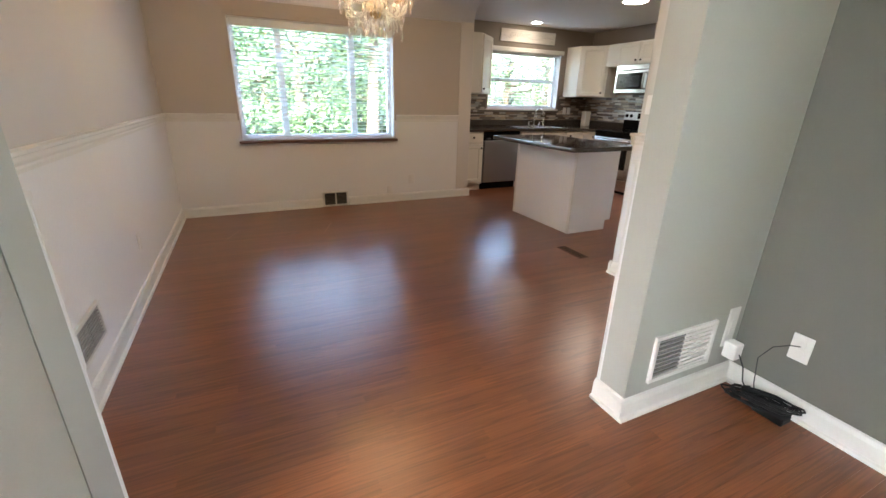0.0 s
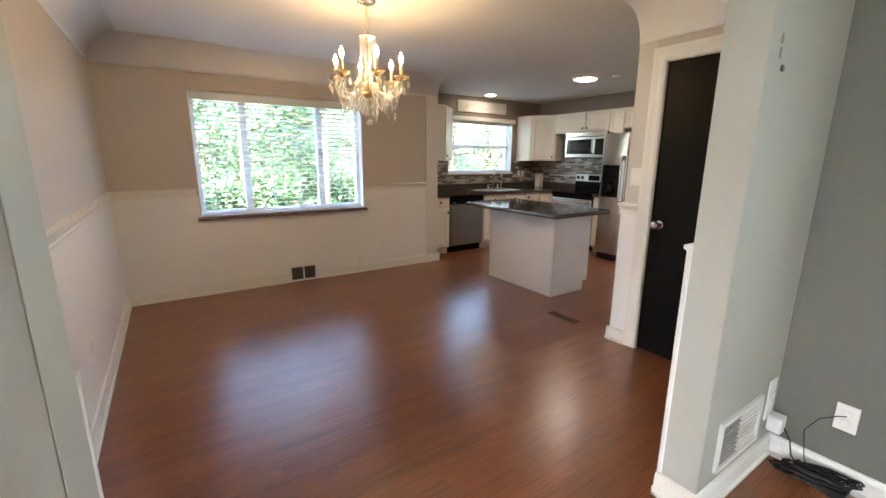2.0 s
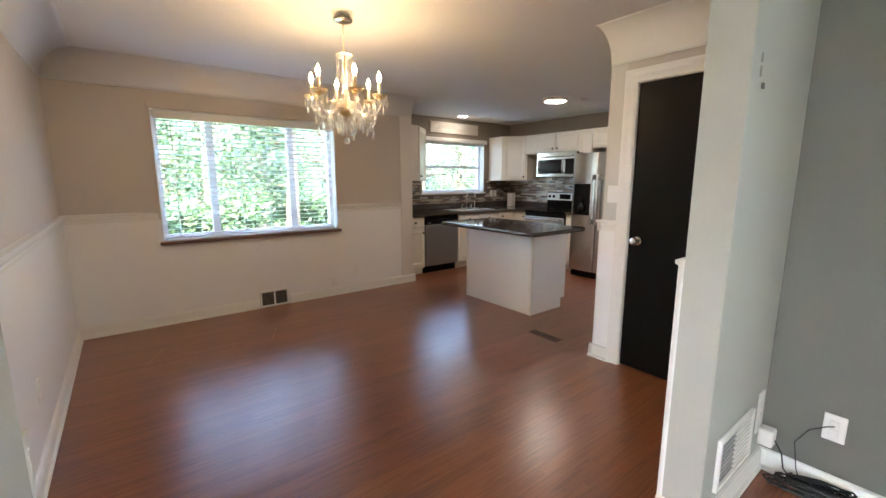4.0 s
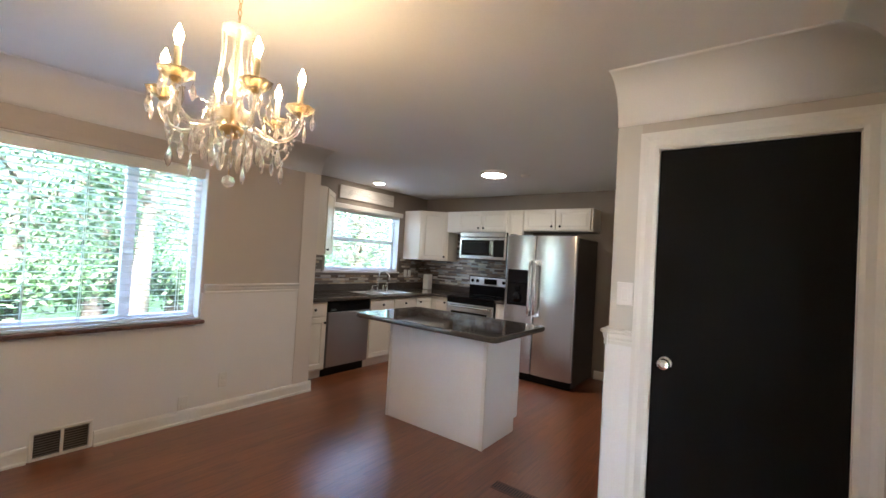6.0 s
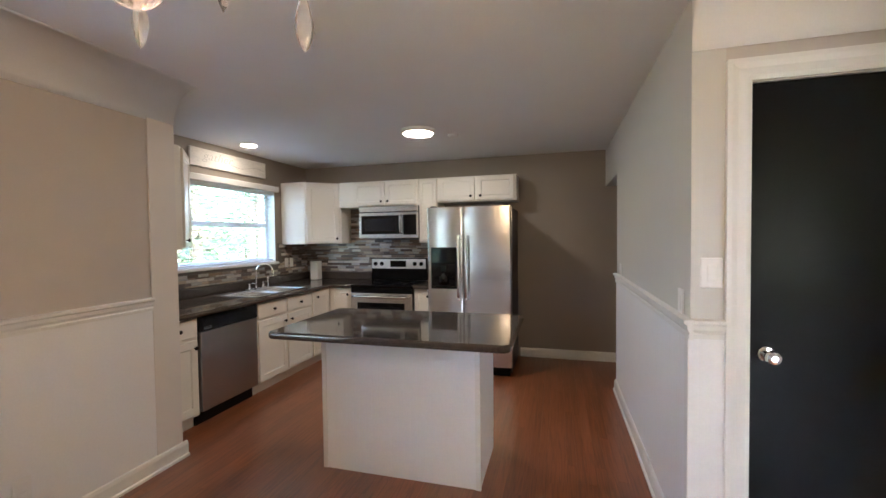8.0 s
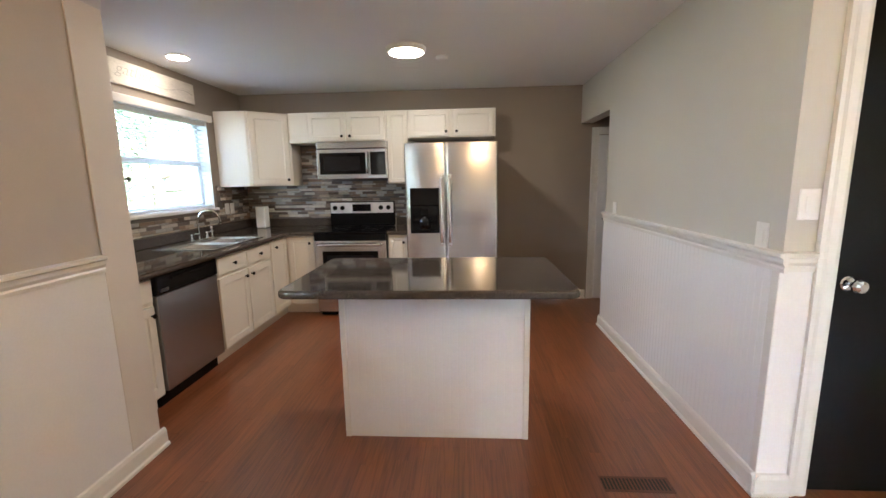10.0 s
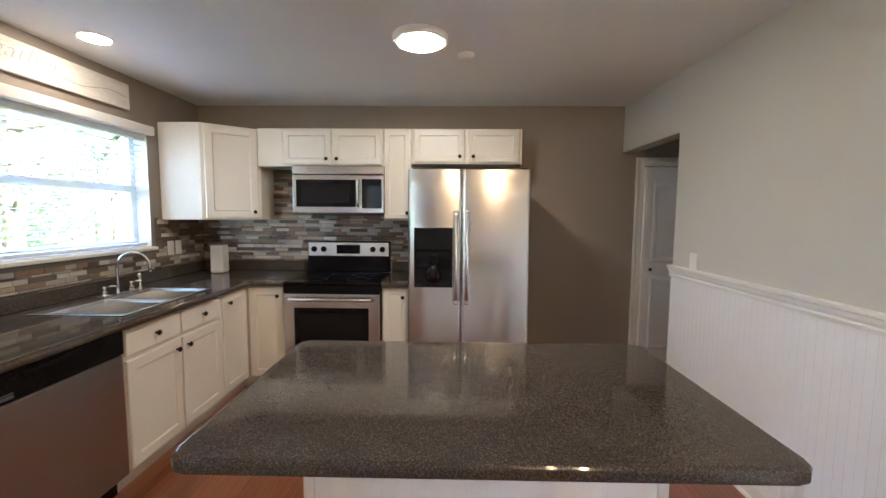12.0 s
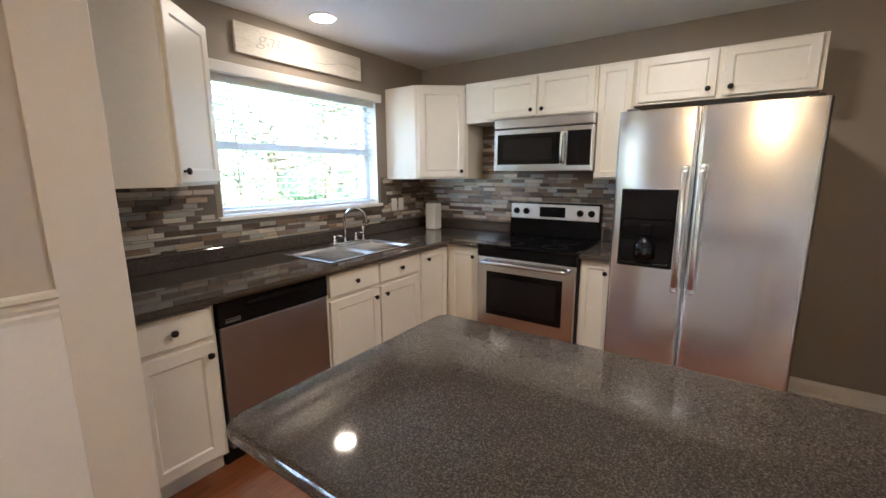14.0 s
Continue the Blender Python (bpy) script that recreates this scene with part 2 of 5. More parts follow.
TILE, TILE_FIELD = palette("mosaic_tile", STONES, 0.3, False), palette("mosaic_tile_field", STONES, 0.3, True)
CRYSTAL.node_tree.nodes["Principled BSDF"].inputs["Transmission Weight"].default_value = 0.82
LEAF = palette("leaf", ((0.022, 0.055, 0.014), (0.032, 0.068, 0.018), (0.014, 0.036, 0.010), (0.042, 0.075, 0.022)), 0.5, True)


# ---- building blocks ----
def box(bm, x0, x1, y0, y1, z0, z1):
    v = [bm.verts.new((x, y, z)) for z in (z0, z1) for y in (y0, y1) for x in (x0, x1)]
    for f in ((0, 2, 3, 1), (4, 5, 7, 6), (0, 1, 5, 4), (2, 6, 7, 3), (0, 4, 6, 2), (1, 3, 7, 5)):
        bm.faces.new([v[i] for i in f])
    return bm


def boxes(*rows, bevel=0.0, seg=1):
    bm = bmesh.new()
    for r in rows:
        box(bm, *r)
    if bevel:
        bmesh.ops.bevel(bm, geom=bm.edges[:], offset=bevel, segments=seg, affect="EDGES", profile=0.5)
    return bm


def prism(points, z0, z1, bevel=0.0):
    """A plan outline, counter-clockwise, raised from z0 to z1."""
    bm = bmesh.new()
    a = [bm.verts.new((x, y, z0)) for x, y in points]
    b = [bm.verts.new((x, y, z1)) for x, y in points]
    bm.faces.new(a[::-1])
    bm.faces.new(b)
    n = len(points)
    for i in range(n):
        bm.faces.new((a[i], a[(i + 1) % n], b[(i + 1) % n], b[i]))
    if bevel:
        bmesh.ops.bevel(bm, geom=bm.edges[:], offset=bevel, segments=2, affect="EDGES", profile=0.5)
    return bm


def lathe(profile, seg=16, center=(0, 0, 0), bm=None, wave=0.0, waves=6):
    bm = bm or bmesh.new()
    rings = []
    for r, z in profile:
        ring = []
        for i in range(seg):
            a = 2 * math.pi * i / seg
            k = r * (1 + wave * math.cos(waves * a))
            ring.append(bm.verts.new((center[0] + k * math.cos(a), center[1] + k * math.sin(a), center[2] + z)))
        rings.append(ring)
    for a, b in zip(rings, rings[1:]):
        for i in range(seg):
            bm.faces.new((a[i], a[(i + 1) % seg], b[(i + 1) % seg], b[i]))
    bm.faces.new(rings[0][::-1])
    bm.faces.new(rings[-1])
    return bm


def tube(points, radius, seg=8, bm=None):
    """A round bar along points; radius may be one number or one a point."""
    bm = bm or bmesh.new()
    pts = [Vector(p) for p in points]
    rad = radius if isinstance(radius, (list, tuple)) else [radius] * len(pts)
    rings, side = [], None
    for i, p in enumerate(pts):
        d = (pts[min(i + 1, len(pts) - 1)] - pts[max(i - 1, 0)]).normalized()
        if side is None:
            side = d.orthogonal().normalized()
        side = (side - d * side.dot(d)).normalized()
        up = d.cross(side)
        rings.append([bm.verts.new(p + rad[i] * (math.cos(2 * math.pi * k / seg) * side + math.sin(2 * math.pi * k / seg) * up)) for k in range(seg)])
    for a, b in zip(rings, rings[1:]):
        for i in range(seg):
            bm.faces.new((a[i], a[(i + 1) % seg], b[(i + 1) % seg], b[i]))
    bm.faces.new(rings[0][::-1])
    bm.faces.new(rings[-1])
    return bm


def ball(bm, c, r, sub=1, sz=1.0):
    bmesh.ops.create_icosphere(bm, subdivisions=sub, radius=r, matrix=Matrix.Translation(c) @ Matrix.Diagonal((1, 1, sz, 1)))
    return bm


def made_mesh(name, bm, mat, smooth=False):
    bmesh.ops.recalc_face_normals(bm, faces=bm.faces[:])
    me = bpy.data.meshes.new(name)
    bm.to_mesh(me)
    bm.free()
    me.materials.append(mat)
    if smooth:
        me.polygons.foreach_set("use_smooth", [True] * len(me.polygons))
    return me


def part(name, bm, mat, parent=None, label="", smooth=False):
    ob = new(name, made_mesh(name, bm, mat, smooth))
    if parent:
        ob.parent = parent
        if parent.type == "EMPTY":
            ob.matrix_parent_inverse = parent.matrix_basis.inverted()
    return tagged(ob, label)


def thing(name, base, label, category, group=""):
    ob = new(name)
    ob.empty_display_size = 0.1
    ob.matrix_basis = Matrix.Translation(base)
    return tagged(ob, label, category, group)


def setting(name, bm, mat, label="", smooth=False):
    return tagged(part(name, bm, mat, smooth=smooth), label, kind="structure")


def run(profile, p0, p1, out):
    """A moulding: profile of (depth from the wall, height), from p0 to p1 on the plan; out: the wall's outward way."""
    bm = bmesh.new()
    a = [bm.verts.new((p0[0] + out[0] * d, p0[1] + out[1] * d, z)) for d, z in profile]
    b = [bm.verts.new((p1[0] + out[0] * d, p1[1] + out[1] * d, z)) for d, z in profile]
    n = len(profile)
    bm.faces.new(a)
    bm.faces.new(b[::-1])
    for i in range(n):
        bm.faces.new((a[i], b[i], b[(i + 1) % n], a[(i + 1) % n]))
    return bm


BASE = [(0, 0), (0.026, 0), (0.026, 0.018), (0.016, 0.024), (0.015, 0.082), (0.009, 0.1), (0, 0.105)]
RAIL = [(0, 0.996), (0.014, 0.998), (0.016, 1.014), (0.012, 1.022), (0.020, 1.036), (0.022, 1.054), (0.034, 1.061), (0.034, 1.074), (0, 1.078)]


def beadboard(p0, p1, out, z0, z1, pitch=0.041, deep=0.0012):
    """A sheet of grooved panelling."""
    bm = bmesh.new()
    d = Vector((p1[0] - p0[0], p1[1] - p0[1]))
    length = d.length
    d.normalize()
    line = [(0, 0), (0, 0.008)]
    u = pitch
    while u < length - 0.01:
        line += [(u - 0.003, 0.008), (u, 0.008 - deep), (u + 0.003, 0.008)]
        u += pitch
    line += [(length, 0.008), (length, 0)]
    lo = [bm.verts.new((p0[0] + d.x * u + out[0] * w, p0[1] + d.y * u + out[1] * w, z0)) for u, w in line]
    hi = [bm.verts.new((v.co.x, v.co.y, z1)) for v in lo]
    for i in range(len(line) - 1):
        bm.faces.new((lo[i], lo[i + 1], hi[i + 1], hi[i]))
    return bm


def front(w, h, t=0.02, rail=0.055, sunk=0.007):
    """A framed cabinet door or drawer front in the plane y = 0, facing -y, with a sunk panel and eased edges."""
    bm = bmesh.new()
    e = 0.004

    def ring(inset, y):
        return [bm.verts.new(p) for p in ((inset, y, inset), (w - inset, y, inset), (w - inset, y, h - inset), (inset, y, h - inset))]
    rows = [ring(0, 0), ring(0, -t + e), ring(e, -t), ring(rail, -t), ring(rail + 0.008, -t + sunk)]
    if rail > 0.5 * min(w, h) - 0.02:
        for v in rows[3] + rows[4]:
            bm.verts.remove(v)
        rows = rows[:3]
    for a, b in zip(rows, rows[1:]):
        for i in range(4):
            bm.faces.new((a[i], a[(i + 1) % 4], b[(i + 1) % 4], b[i]))
    bm.faces.new(rows[-1])
    bm.faces.new(rows[0][::-1])
    return bm


def knob_mesh(at, out):
    """A small round cabinet knob at a point, pointing out."""
    bm = lathe([(0.006, 0), (0.005, 0.012), (0.013, 0.016), (0.0155, 0.022), (0.012, 0.028), (0.004, 0.030)], 12)
    q = Vector((0, 0, 1)).rotation_difference(Vector(out))
    bm.transform(Matrix.Translation(at) @ q.to_matrix().to_4x4())
    return bm


def add_front(cab, name, at, turn, w, h, knobs=(), rail=0.055, mat=None):
    """A door or drawer front on a cabinet; knobs: places (u, v) on it."""
    m = Matrix.Translation(at) @ Matrix.Rotation(radians(turn), 4, "Z")
    bm = front(w, h, rail=rail)
    bm.transform(m)
    d = part(name, bm, mat or CREAM, cab)
    for u, v in knobs:
        part("knob", knob_mesh(m @ Vector((u, -0.02, v)), m.to_3x3() @ Vector((0, -1, 0))), BRONZE, d, "dark bronze knob", True)
    return d


# ---- the shell ----
H = 2.37          # ceiling
WEST, EAST = -3.456, 2.81
NORTH_K = 0.95    # kitchen window wall
OPEN_W, OPEN_E = -3.145, -1.424   # opening to the living room
S0, S1 = -4.066, -3.93           # its wall
SOUTH_K = -2.866   # panelled kitchen wall
CLOSET = -0.222    # wall with the black door
LIV_E, LIV_W, LIV_S = -0.72, -5.6, -6.8
NY = 0.03         # dining window wall

setting("wall_north", boxes((WEST - 0.2, -2.77, NY, 0.22, -0.2, H), (-1.05, 0, NY, 0.22, -0.2, H), (-2.77, -1.05, NY, 0.22, -0.2, 0.80), (-2.77, -1.05, NY, 0.22, 2.0, H)), GREIGE, "greige wall with a wide window above white wainscot")
setting("wall_return", boxes((-0.2, 0, 0.22, NORTH_K + 0.2, -0.2, H)), TAUPE, "taupe end of the wall beside the cabinets")
setting("wall_kitchen_north", boxes((0, 0.80, NORTH_K, NORTH_K + 0.2, -0.2, H), (2.16, EAST + 0.2, NORTH_K, NORTH_K + 0.2, -0.2, H), (0.80, 2.16, NORTH_K, NORTH_K + 0.2, -0.2, 1.15), (0.80, 2.16, NORTH_K, NORTH_K + 0.2, 2.03, H)), TAUPE, "taupe kitchen wall with a window over the sink")
setting("wall_east", boxes((EAST, EAST + 0.2, S1 - 0.1, NORTH_K, -0.2, H)), TAUPE, "taupe kitchen wall behind the appliances")
setting("wall_west", boxes((WEST - 0.2, WEST, S1, NY, -0.2, H)), GREIGE, "greige dining wall above white wainscot")
setting("wall_kitchen_south", boxes((CLOSET, 1.9, SOUTH_K - 0.12, SOUTH_K, -0.2, H), (1.9, EAST, SOUTH_K - 0.12, SOUTH_K, 1.97, H)), LIGHT_GREY, "pale grey wall above white beadboard")
setting("wall_closet", boxes((CLOSET, CLOSET + 0.12, -3.07, SOUTH_K - 0.12, -0.2, H), (CLOSET, CLOSET + 0.12, S1, -3.80, -0.2, H), (CLOSET, CLOSET + 0.12, -3.80, -3.07, 2.01, H)), GREIGE, "greige wall round the black door")
setting("wall_hall", boxes((CLOSET + 0.12, EAST, S1 - 0.1, S1, -0.2, H), (1.7, 1.8, S1, SOUTH_K - 0.12, -0.2, H)), TAUPE, "taupe wall of the side hall")
setting("wall_south", boxes((LIV_W, OPEN_W, S0, S1, -0.2, H), (OPEN_E, CLOSET + 0.12, S0, S1, -0.2, H), (OPEN_W, OPEN_E, S0, S1, 2.0, H)), LIVING_PAINT, "pale wall with a wide cased opening")
# thin dark skin: shade on the pale wall west of the opening, as colour
setting("wall_living_north_shade", boxes((LIV_W, OPEN_W - 0.001, S0 - 0.006, S0, 0, H)), OLIVE_SHADED, "living room wall beside the opening, shade put into a dark skin")
setting("wall_living_east", boxes((LIV_E, LIV_E + 0.2, -5.3, S0, -0.2, H), (LIV_E, LIV_E + 0.2, LIV_S, -6.6, -0.2, H), (LIV_E, LIV_E + 0.2, -6.6, -5.3, -0.2, 0.6), (LIV_E, LIV_E + 0.2, -6.6, -5.3, 2.1, H)), OLIVE_SHADED, "olive-grey living room wall with shade in its colour")
setting("wall_living_west", boxes((LIV_W - 0.2, LIV_W, LIV_S, -6.6, -0.2, H), (LIV_W - 0.2, LIV_W, -4.8, S1, -0.2, H), (LIV_W - 0.2, LIV_W, -6.6, -4.8, -0.2, 0.6), (LIV_W - 0.2, LIV_W, -6.6, -4.8, 2.1, H)), LIVING_PAINT, "unseen living room wall with an added window opening")
setting("wall_living_south", boxes((LIV_W - 0.2, LIV_E + 0.2, LIV_S - 0.2, LIV_S, -0.2, H)), LIVING_PAINT, "plain living room wall")
setting("ceiling", boxes((LIV_W - 0.2, EAST + 0.2, LIV_S - 0.2, 0.22, H, H + 0.15), (-0.2, EAST + 0.2, 0.22, NORTH_K + 0.2, H, H + 0.15)), CEILING, "flat white ceiling")
setting("roof", boxes((LIV_W - 0.4, EAST + 0.4, LIV_S - 0.4, 0.3, H + 0.16, H + 0.36), (-0.3, EAST + 0.4, 0.3, NORTH_K + 0.3, H + 0.16, H + 0.36)), ROOFING, "roof over the house")

# coved ceiling of the dining room: a hollow quarter round along each wall
COVE = [(0, H), (0, 2.15), (0.006, 2.15)] + [(0.21 - 0.20 * math.cos(radians(a)), 2.155 + (H - 2.157) * math.sin(radians(a))) for a in range(8, 90, 8)] + [(0.23, H - 0.001), (0.23, H)]
setting("cove_north", run(COVE, (WEST, NY), (0, NY), (0, -1)), CEILING, "plaster cove", True)
setting("cove_west", run(COVE, (WEST, S1), (WEST, NY), (1, 0)), CEILING, "plaster cove", True)
setting("cove_closet", run(COVE, (CLOSET, S1), (CLOSET, SOUTH_K), (-1, 0)), CEILING, "plaster cove", True)
setting("cove_south", run(COVE, (WEST, S1), (CLOSET, S1), (0, 1)), CEILING, "plaster cove", True)
setting("cove_living", run(COVE, (LIV_W, S0), (LIV_E, S0), (0, -1)), CEILING, "plaster cove", True)
setting("cove_living_east", run(COVE, (LIV_E, LIV_S), (LIV_E, S0), (-1, 0)), CEILING, "plaster cove", True)

# wainscot, chair rails, baseboards
for i, (p0, p1, out, z1) in enumerate((((WEST, NY), (-2.775, NY), (0, -1), 1.01), ((-2.775, NY), (-1.045, NY), (0, -1), 0.79), ((-1.045, NY), (-0.18, NY), (0, -1), 1.01), ((WEST, S1), (WEST, NY), (1, 0), 1.01), ((WEST, S1), (OPEN_W, S1), (0, 1), 1.01), ((OPEN_E, S1), (CLOSET, S1), (0, 1), 1.01))):
    setting("wainscot_" + str(i + 1), beadboard(p0, p1, out, 0, z1, 9.0), WHITE, "smooth white painted wainscot")
setting("trim_wall_end", boxes((-0.18, 0, NY - 0.009, NY, 0, 2.16), bevel=0.002), WALL_END, "flat pale board at the end of the wall")
setting("beadboard_kitchen", beadboard((CLOSET, SOUTH_K), (1.9, SOUTH_K), (0, 1), 0, 1.01, 0.041, 0.0014), WHITE, "white painted beadboard")
setting("panel_closet", beadboard((CLOSET, SOUTH_K + 0.008), (CLOSET, -2.985), (-1, 0), 0, 1.01, 1.0), WHITE, "smooth white panel beside the door")
for i, (p0, p1, out) in enumerate((((WEST, NY), (-2.79, NY), (0, -1)), ((-1.03, NY), (-0.18, NY), (0, -1)), ((WEST, S1), (WEST, NY), (1, 0)), ((CLOSET - 0.034, SOUTH_K), (1.915, SOUTH_K), (0, 1)), ((CLOSET, SOUTH_K), (CLOSET, -2.985), (-1, 0)), ((OPEN_E, S1), (CLOSET, S1), (0, 1)), ((WEST, S1), (OPEN_W, S1), (0, 1)))):
    setting("chair_rail_" + str(i + 1), run(RAIL, p0, p1, out), TRIM, "white moulded chair rail")
for i, (p0, p1, out) in enumerate((((WEST, NY - 0.008), (-1.985, NY - 0.008), (0, -1)), ((-1.665, NY - 0.008), (0.026, NY - 0.008), (0, -1)), ((WEST + 0.008, S1), (WEST + 0.008, NY), (1, 0)), ((CLOSET - 0.03, SOUTH_K + 0.008), (1.915, SOUTH_K + 0.008), (0, 1)), ((CLOSET - 0.008, SOUTH_K + 0.034), (CLOSET - 0.008, -2.985), (-1, 0)), ((OPEN_E, S0), (OPEN_E, S1 + 0.02), (-1, 0)), ((OPEN_E - 0.026, S0), (LIV_E, S0), (0, -1)), ((LIV_E, LIV_S), (LIV_E, S0), (-1, 0)), ((EAST, -2.97), (EAST, -1.92), (-1, 0)), ((LIV_W, S0), (OPEN_W, S0), (0, -1)), ((OPEN_E, S1 + 0.008), (CLOSET, S1 + 0.008), (0, 1)), ((0, NY), (0, 0.3), (1, 0)))):
    setting("baseboard_" + str(i + 1), run(BASE, p0, p1, out), TRIM, "white baseboard with shoe moulding")
# white edge strips where the panelling ends at the opening
setting("trim_opening_east", boxes((OPEN_E - 0.001, OPEN_E + 0.03, S1 + 0.0085, S1 + 0.022, 0.0, 1.06), bevel=0.003), TRIM, "white edge strip of the wainscot")
setting("trim_opening_west", boxes((OPEN_W - 0.03, OPEN_W + 0.001, S1 + 0.0085, S1 + 0.022, 0.0, 1.06), bevel=0.003), TRIM, "white edge strip of the wainscot")
setting("trim_bead_corner", boxes((CLOSET - 0.012, CLOSET + 0.03, SOUTH_K + 0.0085, SOUTH_K + 0.014, 0.105, 0.996), bevel=0.002), TRIM, "white corner strip")


# ---- windows ----
def window(name, x0, x1, z0, z1, y, uprights, rails, label, depth=0.1):
    """A white vinyl window set in its opening, facing -y; uprights and rails: places of inner bars with their width."""
    w = thing(name, ((x0 + x1) / 2, y, z0), label, "window")
    w["kind"] = "structure"
    fw = 0.05
    part("window_frame", boxes((x0, x1, y, y + 0.06, z0, z0 + fw), (x0, x1, y, y + 0.06, z1 - fw, z1), (x0, x0 + fw, y, y + 0.06, z0 + fw, z1 - fw), (x1 - fw, x1, y, y + 0.06, z0 + fw, z1 - fw), bevel=0.004), VINYL, w)
    for at, width in uprights:
        part("mullion", boxes((at - width / 2, at + width / 2, y - 0.004, y + 0.05, z0 + fw, z1 - fw), bevel=0.004), VINYL, w)
    for at, width in rails:
        part("meeting_rail", boxes((x0 + fw, x1 - fw, y - 0.004, y + 0.05, at - width / 2, at + width / 2), bevel=0.004), VINYL, w)
    xs = [x0 + fw] + [a for a, _ in uprights] + [x1 - fw]
    zs = [z0 + fw] + [a for a, _ in rails] + [z1 - fw]
    for a, b in zip(xs, xs[1:]):
        for c, d in zip(zs, zs[1:]):
            pane = part("pane", boxes((a, b, y + 0.026, y + 0.032, c, d)), GLASS, w)
            pane.visible_shadow = False
    part("jamb_liner", boxes((x0, x0 + 0.006, y - depth, y - 0.001, z0, z1), (x1 - 0.006, x1, y - depth, y - 0.001, z0, z1), (x0 + 0.006, x1 - 0.006, y - depth, y - 0.001, z1 - 0.006, z1), (x0 + 0.006, x1 - 0.006, y - depth, y - 0.001, z0, z0 + 0.006)), VINYL, w)
    return w


window("window_1", -2.77, -1.05, 0.80, 2.0, 0.14, [(-2.30, 0.07), (-1.52, 0.07)], [], "wide three-part white vinyl window over the wainscot")
window("window_2", 0.80, 2.16, 1.15, 2.03, NORTH_K + 0.10, [], [(1.585, 0.05)], "white double-hung window over the sink")
# added west window, out of view, lets light reach west-facing surfaces
w4 = window("window_4", -0.9, 0.9, 0.6, 2.1, 0.08, [(0, 0.05)], [], "wide living room window, unseen, added to let light in from the west", 0.075)
w4.matrix_basis = Matrix.Translation((LIV_W, -5.7, 0)) @ Matrix.Rotation(radians(90), 4, "Z") @ w4.matrix_basis
w3 = window("window_3", -0.65, 0.65, 0.6, 2.1, 0.08, [(0, 0.05)], [], "white living room window in the side wall", 0.075)
w3.matrix_basis = Matrix.Translation((LIV_E, -5.95, 0)) @ Matrix.Rotation(radians(-90), 4, "Z") @ w3.matrix_basis
setting("window_sill", boxes((-2.80, -1.03, -0.03, 0.05, 0.772, 0.80), bevel=0.006), SILL, "dark brown stone window sill")
setting("window_head_trim", boxes((-2.795, -1.03, NY - 0.014, NY - 0.001, 2.0, 2.045), bevel=0.003), GREIGE, "narrow head trim over the window")


def blinds(x0, x1, z0, z1, y, step, tapes, label, tilt, depth=0.046):
    """A Venetian blind with a valance, level slats, ladder tapes and a bottom rail."""
    b = thing("window_blind", ((x0 + x1) / 2, y, z0), label, "blind")
    part("valance", boxes((x0 - 0.004, x1 + 0.004, y - 0.036, y - 0.026, z1 - 0.075, z1), (x0, x1, y - 0.024, y + 0.024, z1 - 0.045, z1 - 0.004), bevel=0.002), SLAT, b)
    part("bottom_rail", boxes((x0, x1, y - 0.024, y + 0.024, z0, z0 + 0.018), bevel=0.003), SLAT, b)
    bm = bmesh.new()
    c, s = math.cos(radians(tilt)), math.sin(radians(tilt))
    prof = [(-0.5, 0.0), (-0.2, 0.0022), (0.2, 0.0022), (0.5, 0.0), (0.2, 0.0002), (-0.2, 0.0002)]
    vs = [[bm.verts.new((x, depth * p * c - q * s, depth * p * s + q * c)) for p, q in prof] for x in (x0 + 0.004, x1 - 0.004)]
    for i in range(6):
        bm.faces.new((vs[0][i], vs[0][(i + 1) % 6], vs[1][(i + 1) % 6], vs[1][i]))
    me = made_mesh("slat", bm, SLAT)
    z = z0 + 0.045
    while z < z1 - 0.06:
        o = new("slat", me)
        o.parent = b
        o.matrix_parent_inverse = b.matrix_basis.inverted()
        o.location = (0, y, z)
        z += step
    for x in tapes:
        part("ladder_cord", boxes((x - 0.0022, x + 0.0022, y - 0.026, y - 0.0245, z0 + 0.01, z1 - 0.05), (x - 0.0022, x + 0.0022, y + 0.0245, y + 0.026, z0 + 0.01, z1 - 0.05)), SLAT, b)
    return b


blinds(-2.745, -1.075, 0.815, 1.99, 0.085, 0.0435, (-2.62, -2.05, -1.78, -1.2), "white Venetian blind lowered over the dining window", -10)
blinds(0.815, 2.145, 1.165, 2.02, NORTH_K + 0.045, 0.0435, (1.0, 1.95), "white Venetian blind lowered over the sink window", -3)
part("wand", tube([(0.93, NORTH_K + 0.012, 1.96), (0.932, NORTH_K + 0.012, 1.28)], 0.004), SLAT, bpy.data.objects["window_blind.001"])
setting("valance_kitchen", boxes((0.775, 2.185, NORTH_K - 0.05, NORTH_K - 0.002, 1.985, 2.05), bevel=0.006), TRIM, "white blind valance over the sink window")
setting("sill_kitchen", boxes((0.77, 2.19, NORTH_K - 0.03, NORTH_K + 0.02, 1.125, 1.15), bevel=0.004), TRIM, "white sill of the sink window")

# ---- doors ----
door = thing("door_1", (CLOSET, -3.44, 0), "flat black closet door with a crystal knob, shut", "door")
door["kind"] = "structure"
part("door_leaf", boxes((CLOSET + 0.012, CLOSET + 0.047, -3.796, -3.074, 0.012, 2.004), bevel=0.002), BLACK_DOOR, door)
